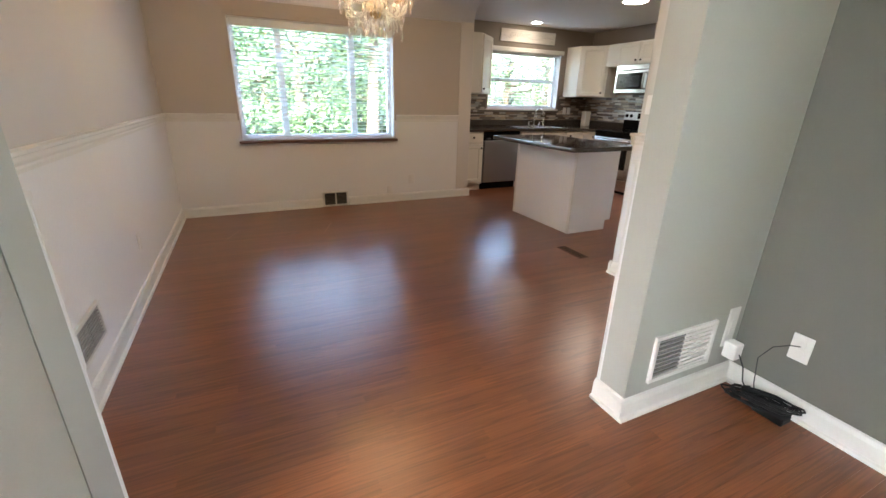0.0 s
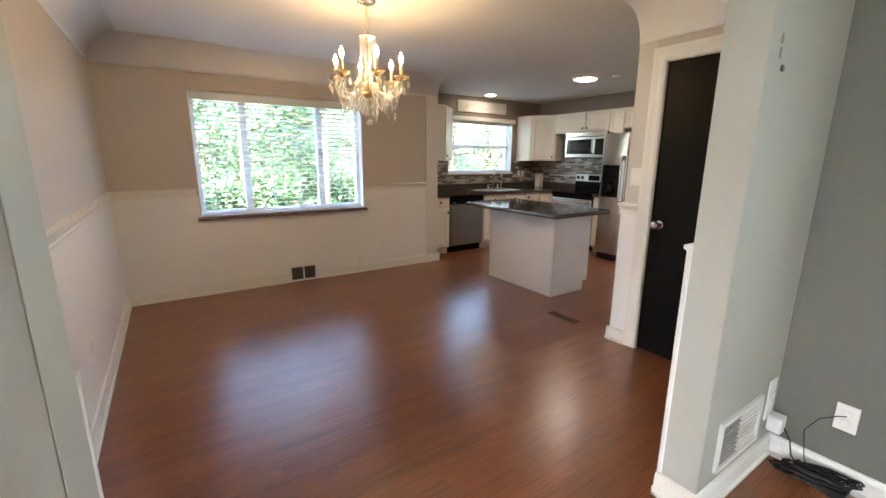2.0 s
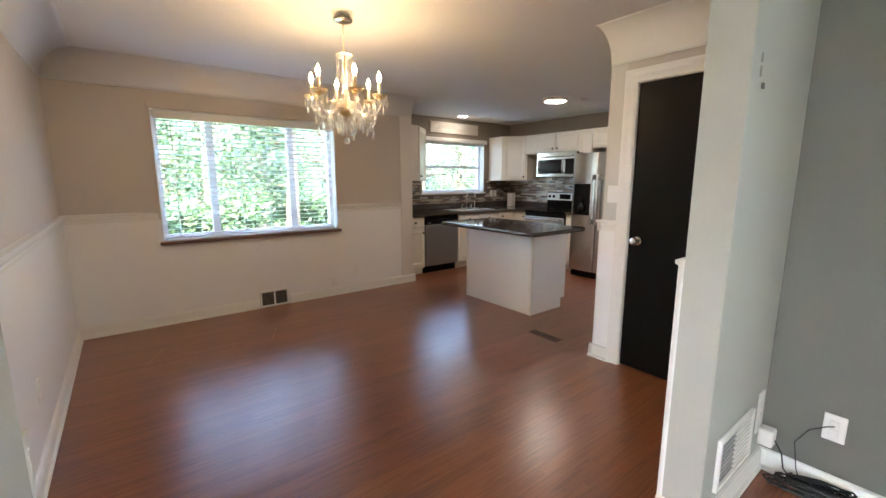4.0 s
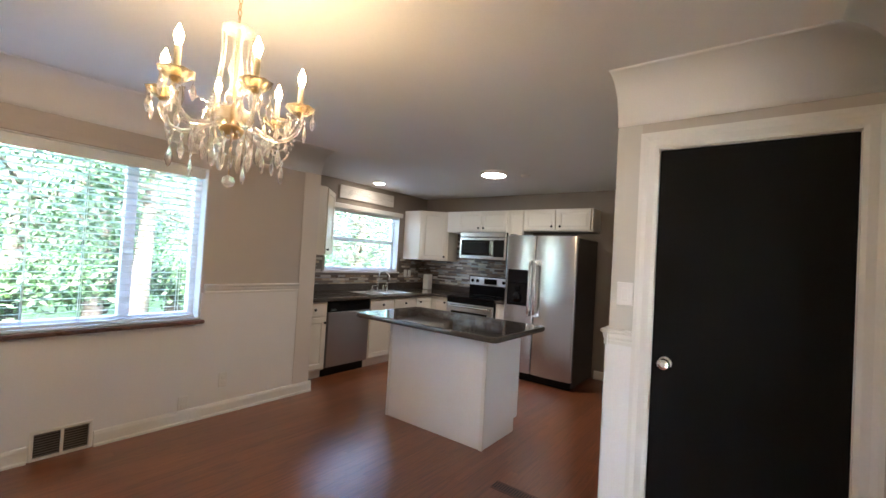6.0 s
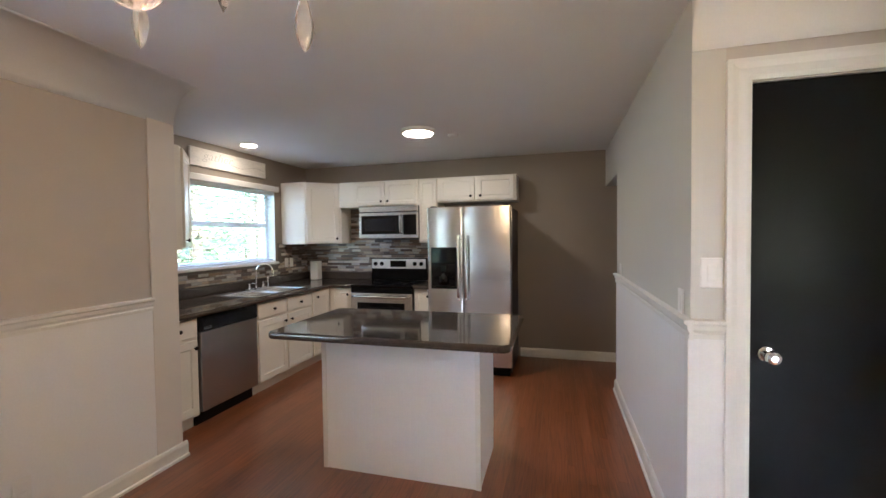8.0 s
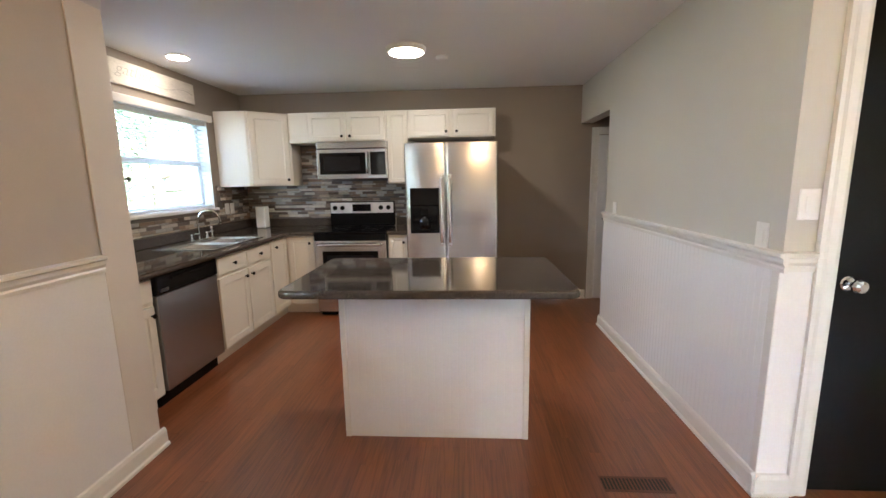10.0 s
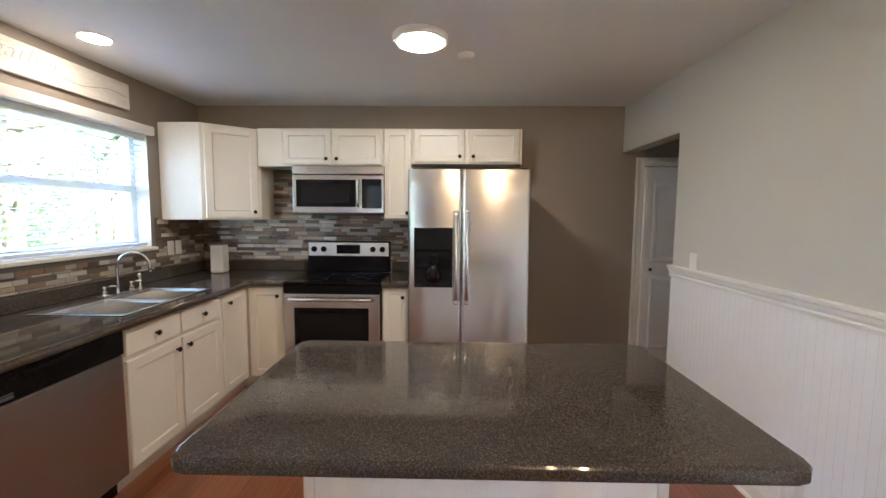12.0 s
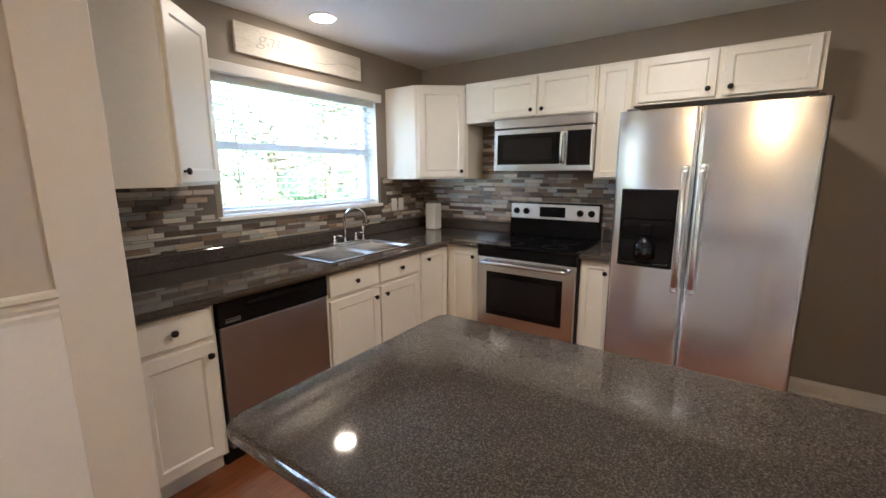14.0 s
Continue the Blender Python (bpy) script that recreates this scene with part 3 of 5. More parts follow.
part("door_jamb", boxes((CLOSET + 0.001, CLOSET + 0.11, -3.0735, -3.0705, 0, 2.008), (CLOSET + 0.001, CLOSET + 0.11, -3.7995, -3.797, 0, 2.008), (CLOSET + 0.001, CLOSET + 0.11, -3.797, -3.0735, 2.006, 2.0095)), TRIM, door)


def casing(parent, x, y0, y1, top, w, out):
    """Moulded casing round an opening in a wall x = const."""
    prof = [(0, 0), (0.012, 0), (0.017, w * 0.2), (0.015, w * 0.55), (0.022, w * 0.8), (0.022, w), (0, w)]
    for y, sgn in ((y1, 1), (y0, -1)):
        bm = bmesh.new()
        a = [bm.verts.new((x + out * d, y + sgn * u, 0)) for d, u in prof]
        b = [bm.verts.new((x + out * d, y + sgn * u, top + u)) for d, u in prof]
        for i in range(len(prof)):
            k = (i + 1) % len(prof)
            bm.faces.new((a[i], a[k], b[k], b[i]))
        bm.faces.new(a)
        bm.faces.new(b[::-1])
        part("casing", bm, TRIM, parent)
    bm = bmesh.new()
    a = [bm.verts.new((x + out * d, y0 - u, top + u)) for d, u in prof]
    b = [bm.verts.new((x + out * d, y1 + u, top + u)) for d, u in prof]
    for i in range(len(prof)):
        k = (i + 1) % len(prof)
        bm.faces.new((a[i], a[k], b[k], b[i]))
    bm.faces.new(a)
    bm.faces.new(b[::-1])
    part("casing", bm, TRIM, parent)


casing(door, CLOSET - 0.001, -3.80, -3.07, 2.01, 0.085, -1)
knob = lathe([(0.031, 0), (0.031, 0.004), (0.026, 0.009), (0.011, 0.012), (0.010, 0.03), (0.02, 0.036), (0.028, 0.046), (0.029, 0.056), (0.024, 0.066), (0.012, 0.070)], 12)
knob.transform(Matrix.Translation((CLOSET + 0.012, -3.135, 0.945)) @ Matrix.Rotation(radians(-90), 4, "Y"))
part("door_knob", knob, CHROME, door, "faceted crystal and chrome knob")

hall_door = thing("door_2", (EAST, -3.42, 0), "white panelled hall door with a dark knob, shut", "door")
hall_door["kind"] = "structure"
part("door_leaf", boxes((EAST - 0.03, EAST - 0.004, -3.78, -3.06, 0.012, 1.84), bevel=0.003), WHITE, hall_door)
for z0, z1 in ((0.2, 0.85), (1.0, 1.7)):
    for y0, y1 in ((-3.7, -3.46), (-3.38, -3.14)):
        bm = front(y1 - y0, z1 - z0, 0.012, 0.03, 0.006)
        bm.transform(Matrix.Translation((EAST - 0.031, y1, z0)) @ Matrix.Rotation(radians(-90), 4, "Z"))
        part("door_panel", bm, WHITE, hall_door)
casing(hall_door, EAST - 0.002, -3.78, -3.06, 1.85, 0.075, -1)
part("door_knob", knob_mesh((EAST - 0.031, -3.13, 0.93), (-1, 0, 0)), BRONZE, hall_door, "dark knob", True)

# ---- chandelier ----
CX, CY = -1.859, -2.044


def chandelier():
    t = thing("chandelier", (CX, CY, H), "six-armed crystal chandelier with lit candle bulbs hanging from the ceiling", "chandelier")
    c = (CX, CY, 0)
    part("canopy", lathe([(0.03, 2.315), (0.055, 2.318), (0.062, 2.33), (0.062, 2.36), (0.066, H)], 24, c), CHROME, t, "chrome ceiling canopy", True)
    chain = bmesh.new()
    for i in range(8):
        z = 2.31 - i * 0.022
        pts = [((0.006 * math.cos(a), 0, z - 0.011 + 0.013 * math.sin(a)) if i % 2 else (0, 0.006 * math.cos(a), z - 0.011 + 0.013 * math.sin(a))) for a in [k * math.pi / 4 for k in range(9)]]
        tube([(CX + p[0], CY + p[1], p[2]) for p in pts], 0.0016, 5, chain)
    part("chain", chain, BRASS, t, "thin metal chain", True)
    part("top_dish", lathe([(0.006, 2.10), (0.03, 2.108), (0.048, 2.125), (0.052, 2.13), (0.03, 2.122), (0.006, 2.14)], 24, c, wave=0.06, waves=8), CRYSTAL, t, smooth=True)
    part("stem", lathe([(0.007, 2.14), (0.012, 2.10), (0.016, 2.07), (0.010, 2.05), (0.020, 2.02), (0.026, 1.985), (0.014, 1.955), (0.010, 1.93), (0.024, 1.91), (0.030, 1.885), (0.016, 1.862), (0.022, 1.85)], 16, c), CRYSTAL, t, smooth=True)
    part("rod", tube([(CX, CY, 1.80), (CX, CY, 2.15)], 0.0045), BRASS, t)
    part("bowl", lathe([(0.02, 1.79), (0.05, 1.80), (0.066, 1.825), (0.058, 1.85), (0.03, 1.862), (0.02, 1.865)], 24, c, wave=0.05, waves=10), AMBER, t, "amber glass hub bowl", True)
    part("hub", lathe([(0.012, 1.755), (0.03, 1.765), (0.04, 1.785), (0.03, 1.80), (0.015, 1.805)], 16, c), BRASS, t, "brass hub", True)
    drop = lathe([(0.001, 0), (0.0055, -0.006), (0.0055, -0.009), (0.001, -0.015), (0.001, -0.019), (0.004, -0.024), (0.0092, -0.044), (0.0098, -0.053), (0.006, -0.066), (0.0008, -0.074)], 6)
    drop.transform(Matrix.Diagonal((1, 0.6, 1, 1)))
    drop_me = made_mesh("pendant", drop, CRYSTAL)
    bead = bmesh.new()
    ball(bead, (0, 0, 0), 0.0048, 1)
    bead_me = made_mesh("bead", bead, CRYSTAL)

    def hang(x, y, z, s=1.0, turn=0.0):
        o = new("pendant", drop_me)
        o.parent, o.matrix_parent_inverse = t, t.matrix_basis.inverted()
        o.matrix_basis = Matrix.Translation((x, y, z)) @ Matrix.Rotation(turn, 4, "Z") @ Matrix.Diagonal((s, s, s, 1))

    for k in range(6):
        a = radians(20 + 60 * k)
        ca, sa = math.cos(a), math.sin(a)

        def at(r, z):
            return (CX + r * ca, CY + r * sa, z)
        pts = [at(0.03, 1.81), at(0.07, 1.80), at(0.11, 1.775), at(0.15, 1.765), at(0.18, 1.775), at(0.207, 1.80), at(0.222, 1.835), at(0.214, 1.868)]
        arm = part("arm", tube(pts, [0.009, 0.0085, 0.008, 0.008, 0.0075, 0.007, 0.007, 0.007], 10), CRYSTAL, t, "curved glass arm", True)
        part("bobeche", lathe([(0.008, 1.862), (0.026, 1.868), (0.045, 1.886), (0.049, 1.892), (0.042, 1.892), (0.024, 1.876), (0.008, 1.874)], 24, at(0.214, 0), wave=0.07, waves=8), AMBER, arm, "scalloped glass drip dish", True)
        part("cup", lathe([(0.006, 1.855), (0.013, 1.866), (0.012, 1.885), (0.009, 1.89)], 12, at(0.214, 0)), BRASS, arm, smooth=True)
        part("candle", lathe([(0.0095, 1.888), (0.0095, 1.962), (0.007, 1.966)], 12, at(0.214, 0)), IVORY, arm, "ivory candle sleeve", True)
        part("bulb", lathe([(0.006, 1.966), (0.0095, 1.978), (0.013, 1.992), (0.0115, 2.004), (0.005, 2.02), (0.0015, 2.03)], 12, at(0.214, 0)), BULB, arm, "lit flame-shaped bulb", True)
        # bead strands from the top dish down to the arms, and swags between arms
        b2 = a + radians(60)
        end2 = (CX + 0.214 * math.cos(b2), CY + 0.214 * math.sin(b2), 1.868)
        for p0, p1, sag, n in ((at(0.05, 2.12), at(0.10, 1.80), 0.05, 30), (at(0.214, 1.868), end2, 0.055, 18), (at(0.20, 1.775), (CX + 0.20 * math.cos(b2), CY + 0.20 * math.sin(b2), 1.775), 0.06, 16)):
            strand = bmesh.new()
            for i in range(n + 1):
                u = i / n
                p = Vector(p0).lerp(Vector(p1), u)
                inward = (Vector((CX, CY, p.z)) - p).normalized() if sag == 0.05 else Vector((0, 0, -1))
                p += inward * sag * 4 * u * (1 - u) * (0.4 if sag == 0.05 else 1)
                ball(strand, p, 0.0045, 1)
            tagged(part("bead_strand", strand, CRYSTAL, t, "string of faceted glass beads"), kind="stuff")
        mid = Vector(at(0.214, 1.868)).lerp(Vector(end2), 0.5)
        hang(mid.x, mid.y, 1.808, 0.8, a)
        hang(CX + 0.173 * math.cos(a + radians(30)), CY + 0.173 * math.sin(a + radians(30)), 1.713, 1.15, a)
        for j in range(5):
            b = a + radians(72 * j)
            hang(CX + 0.214 * ca + 0.044 * math.cos(b), CY + 0.214 * sa + 0.044 * math.sin(b), 1.885 - 0.022 * (j % 2), 0.95 + 0.2 * (j % 2), b)
        hang(*at(0.15, 1.758), 1.2, a)
        for r, z, s, q in ((0.115, 1.785, 1.0, 15), (0.115, 1.785, 1.0, 45), (0.085, 1.762, 1.15, 0), (0.085, 1.758, 1.0, 30), (0.055, 1.745, 1.25, 20), (0.03, 1.735, 1.2, 50)):
            b = a + radians(q)
            hang(CX + r * math.cos(b), CY + r * math.sin(b), z, s, b)
    part("finial_ball", ball(bmesh.new(), (CX, CY, 1.612), 0.021, 2), CRYSTAL, t, "clear crystal ball at the bottom", True)
    part("finial_rod", tube([(CX, CY, 1.632), (CX, CY, 1.76)], 0.002, 6), BRASS, t)
    return t


chandelier()

# ---- ceiling lamps ----
for name, x, y, r, lab in (("ceiling_light", 1.372, -1.165, 0.15, "large round flush ceiling light, lit"), ("recessed_light", 1.382, 0.632, 0.085, "small round recessed ceiling light, lit")):
    lamp = thing(name, (x, y, H), lab, "ceiling light")
    drop = 0.035 if name == "ceiling_light" else 0.008
    part("rim", lathe([(r * 0.84, H - drop), (r * 0.97, H - drop), (r, H - drop * 0.6), (r, H - 0.0005)], 40, (x, y, 0)), TRIM, lamp, smooth=False)
    part("diffuser", lathe([(r * 0.3, H - drop - 0.008), (r * 0.8, H - drop - 0.003), (r * 0.84, H - drop - 0.0005)], 40, (x, y, 0)), LAMP_WHITE if name == "ceiling_light" else SPOT_WHITE, lamp, "glowing white diffuser")
sensor = thing("smoke_detector", (1.62, -1.42, H), "small white smoke detector on the ceiling", "smoke detector")
part("shell", lathe([(0.02, H - 0.026), (0.045, H - 0.022), (0.05, H - 0.008), (0.05, H - 0.0005)], 24, (1.62, -1.42, 0)), PLATE, sensor, smooth=True)


# ---- kitchen cabinets ----
FY, FX = 0.27, 2.22      # faces of the base cabinets: window run, stove run
TOP = 0.85               # underside of the counter


def base_body(cab, rows, toe):
    part("body", boxes(*rows), CREAM, cab)
    part("toe_kick", boxes(*toe), CREAM, cab)


c = thing("base_cabinet", (0.19, 0.6, 0), "cream base cabinet with one drawer above one door", "cabinet")
base_body(c, [(0.012, 0.366, FY, 0.945, 0.1, TOP)], [(0.012, 0.366, FY + 0.06, 0.9, 0.001, 0.1)])
add_front(c, "drawer", (0.03, FY - 0.0005, 0.70), 0, 0.32, 0.135, [(0.16, 0.067)], rail=1)
add_front(c, "door", (0.03, FY - 0.0005, 0.12), 0, 0.32, 0.555, [(0.29, 0.50)])

c = thing("base_cabinet", (1.41, 0.6, 0), "cream sink cabinet with two false drawers and two doors", "cabinet")
base_body(c, [(0.99, 1.84, FY, 0.945, 0.1, 0.62), (0.99, 1.84, FY, 0.32, 0.62, TOP)], [(0.99, 1.84, FY + 0.06, 0.9, 0.001, 0.1)])
for x, k in ((1.005, 0.36), (1.425, 0.04)):
    add_front(c, "drawer", (x, FY - 0.0005, 0.70), 0, 0.405, 0.135, [(0.2, 0.067)], rail=1)
    add_front(c, "door", (x, FY - 0.0005, 0.12), 0, 0.405, 0.555, [(k, 0.50)])

c = thing("base_cabinet", (2.4, 0.55, 0), "cream corner base cabinet beside the stove", "cabinet")
part("body", prism([(1.842, 0.945), (1.842, FY), (FX, FY), (FX, -0.05), (2.80, -0.05), (2.80, 0.945)], 0.1, TOP), CREAM, c)
part("toe_kick", prism([(1.842, 0.9), (1.842, FY + 0.06), (FX + 0.06, FY + 0.06), (FX + 0.06, -0.05), (2.78, -0.05), (2.78, 0.9)], 0.001, 0.1), CREAM, c)
add_front(c, "door", (1.86, FY - 0.0005, 0.12), 0, 0.33, 0.715, [(0.07, 0.65)])
add_front(c, "door", (FX - 0.0005, 0.24, 0.12), -90, 0.275, 0.715, [(0.235, 0.65)])

c = thing("base_cabinet", (2.5, -0.91, 0), "narrow cream base cabinet between stove and refrigerator", "cabinet")
base_body(c, [(FX, 2.80, -1.015, -0.805, 0.1, TOP)], [(FX + 0.06, 2.78, -1.015, -0.805, 0.001, 0.1)])
add_front(c, "door", (FX - 0.0005, -0.815, 0.12), -90, 0.19, 0.715, [(0.155, 0.65)], rail=0.04)

# upper cabinets
c = thing("wall_cabinet", (0.3, 0.94, 1.356), "cream wall cabinet with an angled door beside the window", "cabinet")
part("body", prism([(0.006, 0.945), (0.006, 0.295), (0.285, 0.295), (0.60, 0.575), (0.60, 0.945)], 1.356, 2.11, 0.002), CREAM, c)
add_front(c, "door", (0.298, 0.306, 1.37), 41.6, 0.395, 0.725, [(0.03, 0.05)])

c = thing("wall_cabinet", (2.55, 0.6, 1.356), "cream corner wall cabinet with an angled door", "cabinet")
part("body", prism([(2.275, 0.945), (2.275, 0.62), (2.555, 0.275), (2.80, 0.275), (2.80, 0.945)], 1.356, 2.11, 0.002), CREAM, c)
ang = math.degrees(math.atan2(-0.345, 0.28))
add_front(c, "door", (2.275 + 0.017, 0.62 - 0.021, 1.37), ang, 0.39, 0.725, [(0.355, 0.05)])

UX = 2.50
c = thing("wall_cabinet", (2.65, -0.25, 1.80), "cream two-door wall cabinet over the microwave", "cabinet")
part("body", boxes((UX, 2.80, -0.775, 0.27, 1.80, 2.11), bevel=0.002), CREAM, c)
add_front(c, "door", (UX - 0.0005, 0.055, 1.815), -90, 0.40, 0.28, [(0.365, 0.045)], rail=0.045)
add_front(c, "door", (UX - 0.0005, -0.36, 1.815), -90, 0.40, 0.28, [(0.035, 0.045)], rail=0.045)

c = thing("wall_cabinet", (2.65, -0.89, 1.356), "narrow cream wall cabinet beside the refrigerator", "cabinet")
part("body", boxes((UX, 2.80, -1.005, -0.778, 1.356, 2.11), bevel=0.002), CREAM, c)
add_front(c, "door", (UX - 0.0005, -0.785, 1.37), -90, 0.213, 0.725, [(0.19, 0.05)], rail=0.04)

c = thing("wall_cabinet", (2.65, -1.46, 1.83), "cream two-door wall cabinet over the refrigerator", "cabinet")
part("body", boxes((UX, 2.80, -1.915, -1.008, 1.825, 2.11), bevel=0.002), CREAM, c)
add_front(c, "door", (UX - 0.0005, -1.03, 1.838), -90, 0.415, 0.262, [(0.375, 0.045)], rail=0.045)
add_front(c, "door", (UX - 0.0005, -1.475, 1.838), -90, 0.415, 0.262, [(0.04, 0.045)], rail=0.045)

# ---- counters ----
CT = 0.886
counter = thing("countertop", (1.4, 0.6, CT), "dark speckled laminate counter with a raised back edge", "countertop")
SX0, SX1, SY0, SY1 = 1.09, 1.83, 0.33, 0.80     # sink cut-out
part("top", prism([(0.004, 0.222), (2.175, 0.222), (2.175, -0.05), (2.795, -0.05), (2.795, 0.93), (1.4, 0.93), (1.4, SY1), (SX1, SY1), (SX1, SY0), (SX0, SY0), (SX0, SY1), (1.4, SY1), (1.4, 0.93), (0.004, 0.93)], TOP, CT), COUNTER, counter)
part("front_edge", tube([(0.004, 0.225, 0.868), (2.178, 0.225, 0.868), (2.178, -0.05, 0.868)], 0.0179, 12), COUNTER, counter, smooth=True)
part("back_edge", boxes((0.004, 2.80, 0.918, 0.948, CT, 0.975), (2.778, 2.80, -0.05, 0.918, CT, 0.975), bevel=0.005), COUNTER, counter)
counter2 = thing("countertop", (2.5, -0.91, CT), "short dark laminate counter beside the stove", "countertop")
part("top", boxes((2.175, 2.795, -1.02, -0.803, TOP, CT), bevel=0.006, seg=2), COUNTER, counter2)
part("back_edge", boxes((2.778, 2.80, -1.02, -0.803, CT + 0.0005, 0.975), bevel=0.004), COUNTER, counter2)

# ---- island ----
isl = thing("kitchen_island", (0.3, -1.435, 0), "white island with beadboard sides and a dark speckled top", "kitchen island")
part("body", boxes((0.135, 0.62, -1.915, -0.955, 0, 0.1), (0.135, 0.70, -1.915, -0.955, 0.1, 0.845)), WHITE, isl)
part("panel", beadboard((0.135, -0.945), (0.135, -1.925), (-1, 0), 0.0, 0.845, 0.041, 0.0004), WHITE, isl, "white beadboard end panel")
part("panel", beadboard((0.127, -1.917), (0.62, -1.917), (0, -1), 0.0, 0.845, 2), WHITE, isl)
part("panel", beadboard((0.127, -0.953), (0.62, -0.953), (0, 1), 0.0, 0.845, 2), WHITE, isl)
for y in (-1.93, -0.97):
    part("corner_trim", boxes((0.122, 0.140, y, y + 0.03, 0, 0.845), bevel=0.002), TRIM, isl)
outline = []
for cx, cy, a0 in ((-0.105 + 0.05, -2.125 + 0.05, 180), (0.74 - 0.05, -2.125 + 0.05, 270), (0.74 - 0.05, -0.715 - 0.05, 0), (-0.105 + 0.05, -0.715 - 0.05, 90)):
    outline += [(cx + 0.05 * math.cos(radians(a0 + k * 30)), cy + 0.05 * math.sin(radians(a0 + k * 30))) for k in range(4)]
top = prism(outline, 0.845, CT)
rim = [e for e in top.edges if abs(e.verts[0].co.z - e.verts[1].co.z) < 1e-6]
bmesh.ops.bevel(top, geom=rim, offset=0.014, segments=4, affect="EDGES", profile=0.5)
part("top", top, COUNTER, isl, "dark speckled laminate top with rounded corners")

# ---- dishwasher ----
dw = thing("dishwasher", (0.68, 0.55, 0), "stainless dishwasher with a black control panel", "dishwasher")
part("body", boxes((0.372, 0.984, FY + 0.02, 0.93, 0.1, 0.848)), BLACK_PLASTIC, dw)
part("toe_panel", boxes((0.375, 0.981, FY + 0.05, FY + 0.07, 0.002, 0.099)), BLACK_PLASTIC, dw)
part("door_panel", boxes((0.378, 0.978, FY - 0.022, FY + 0.018, 0.115, 0.722), bevel=0.006, seg=2), STEEL_DARK, dw, "brushed steel front")
ctl = part("control_panel", boxes((0.376, 0.980, FY - 0.03, FY + 0.018, 0.726, 0.846), bevel=0.008, seg=2), BLACK_PLASTIC, dw, "black control panel")
part("handle", boxes((0.50, 0.86, FY - 0.04, FY - 0.028, 0.80, 0.822), bevel=0.005), BLACK_PLASTIC, ctl)
part("vent", boxes((0.40, 0.47, FY - 0.034, FY - 0.0295, 0.742, 0.752), (0.40, 0.47, FY - 0.034, FY - 0.0295, 0.757, 0.761)), GREY_PLASTIC, ctl)

# ---- sink and faucet ----
sink = thing("sink", (1.46, 0.56, CT), "double-bowl stainless steel sink set in the counter", "sink")
part("rim", boxes((1.075, 1.845, 0.315, 0.335, CT + 0.0005, CT + 0.006), (1.075, 1.845, 0.72, 0.815, CT + 0.0005, CT + 0.006), (1.075, 1.1, 0.335, 0.72, CT + 0.0005, CT + 0.006), (1.82, 1.845, 0.335, 0.72, CT + 0.0005, CT + 0.006), (1.45, 1.475, 0.335, 0.72, CT + 0.0005, CT + 0.006), bevel=0.002), STEEL, sink)
for x0, x1 in ((1.1, 1.45), (1.475, 1.82)):
    bm = bmesh.new()
    rings = []
    for ins, z in ((0, CT + 0.003), (0.006, CT - 0.01), (0.02, CT - 0.15), (0.05, CT - 0.17)):
        rings.append([bm.verts.new(p) for p in ((x0 + ins, 0.335 + ins, z), (x1 - ins, 0.335 + ins, z), (x1 - ins, 0.72 - ins, z), (x0 + ins, 0.72 - ins, z))])
    for a, b in zip(rings, rings[1:]):
        for i in range(4):
            bm.faces.new((a[i], a[(i + 1) % 4], b[(i + 1) % 4], b[i]))
    bm.faces.new(rings[-1])
    bowl = part("bowl", bm, STEEL, sink)
    part("drain", lathe([(0.03, CT - 0.1695), (0.042, CT - 0.167), (0.044, CT - 0.169)], 16, ((x0 + x1) / 2, 0.53, 0)), CHROME, bowl)
fa = thing("faucet", (1.60, 0.77, CT), "chrome gooseneck faucet with two handles behind the sink", "faucet")
part("deck_plate", boxes((1.47, 1.74, 0.745, 0.80, CT + 0.0065, CT + 0.018), bevel=0.005, seg=2), CHROME, fa)
pts = [(1.60, 0.772, 0.90)] + [(1.60, 0.772, 0.90 + k * 0.05) for k in range(1, 4)]
pts += [(1.60 + 0.03 * (1 - math.cos(radians(a))), 0.772 - 0.085 * (1 - math.cos(radians(a))), 1.06 + 0.095 * math.sin(radians(a))) for a in range(15, 181, 15)]
pts += [(1.66, 0.602, 1.03)]
part("spout", tube(pts, 0.0095, 10), CHROME, fa, smooth=True)
for x in (1.50, 1.71):
    h = part("handle", lathe([(0.018, CT + 0.018), (0.016, CT + 0.04), (0.010, CT + 0.055), (0.013, CT + 0.065), (0.005, CT + 0.072)], 12, (x, 0.772, 0)), CHROME, fa, smooth=True)
    part("lever", tube([(x, 0.772, CT + 0.062), (x + 0.01, 0.735, CT + 0.075), (x + 0.015, 0.71, CT + 0.073)], 0.005), CHROME, h, smooth=True)
part("sprayer", lathe([(0.014, CT + 0.0065), (0.013, CT + 0.03), (0.010, CT + 0.06), (0.014, CT + 0.10), (0.008, CT + 0.115)], 12, (1.79, 0.775, 0)), CHROME, fa, smooth=True)

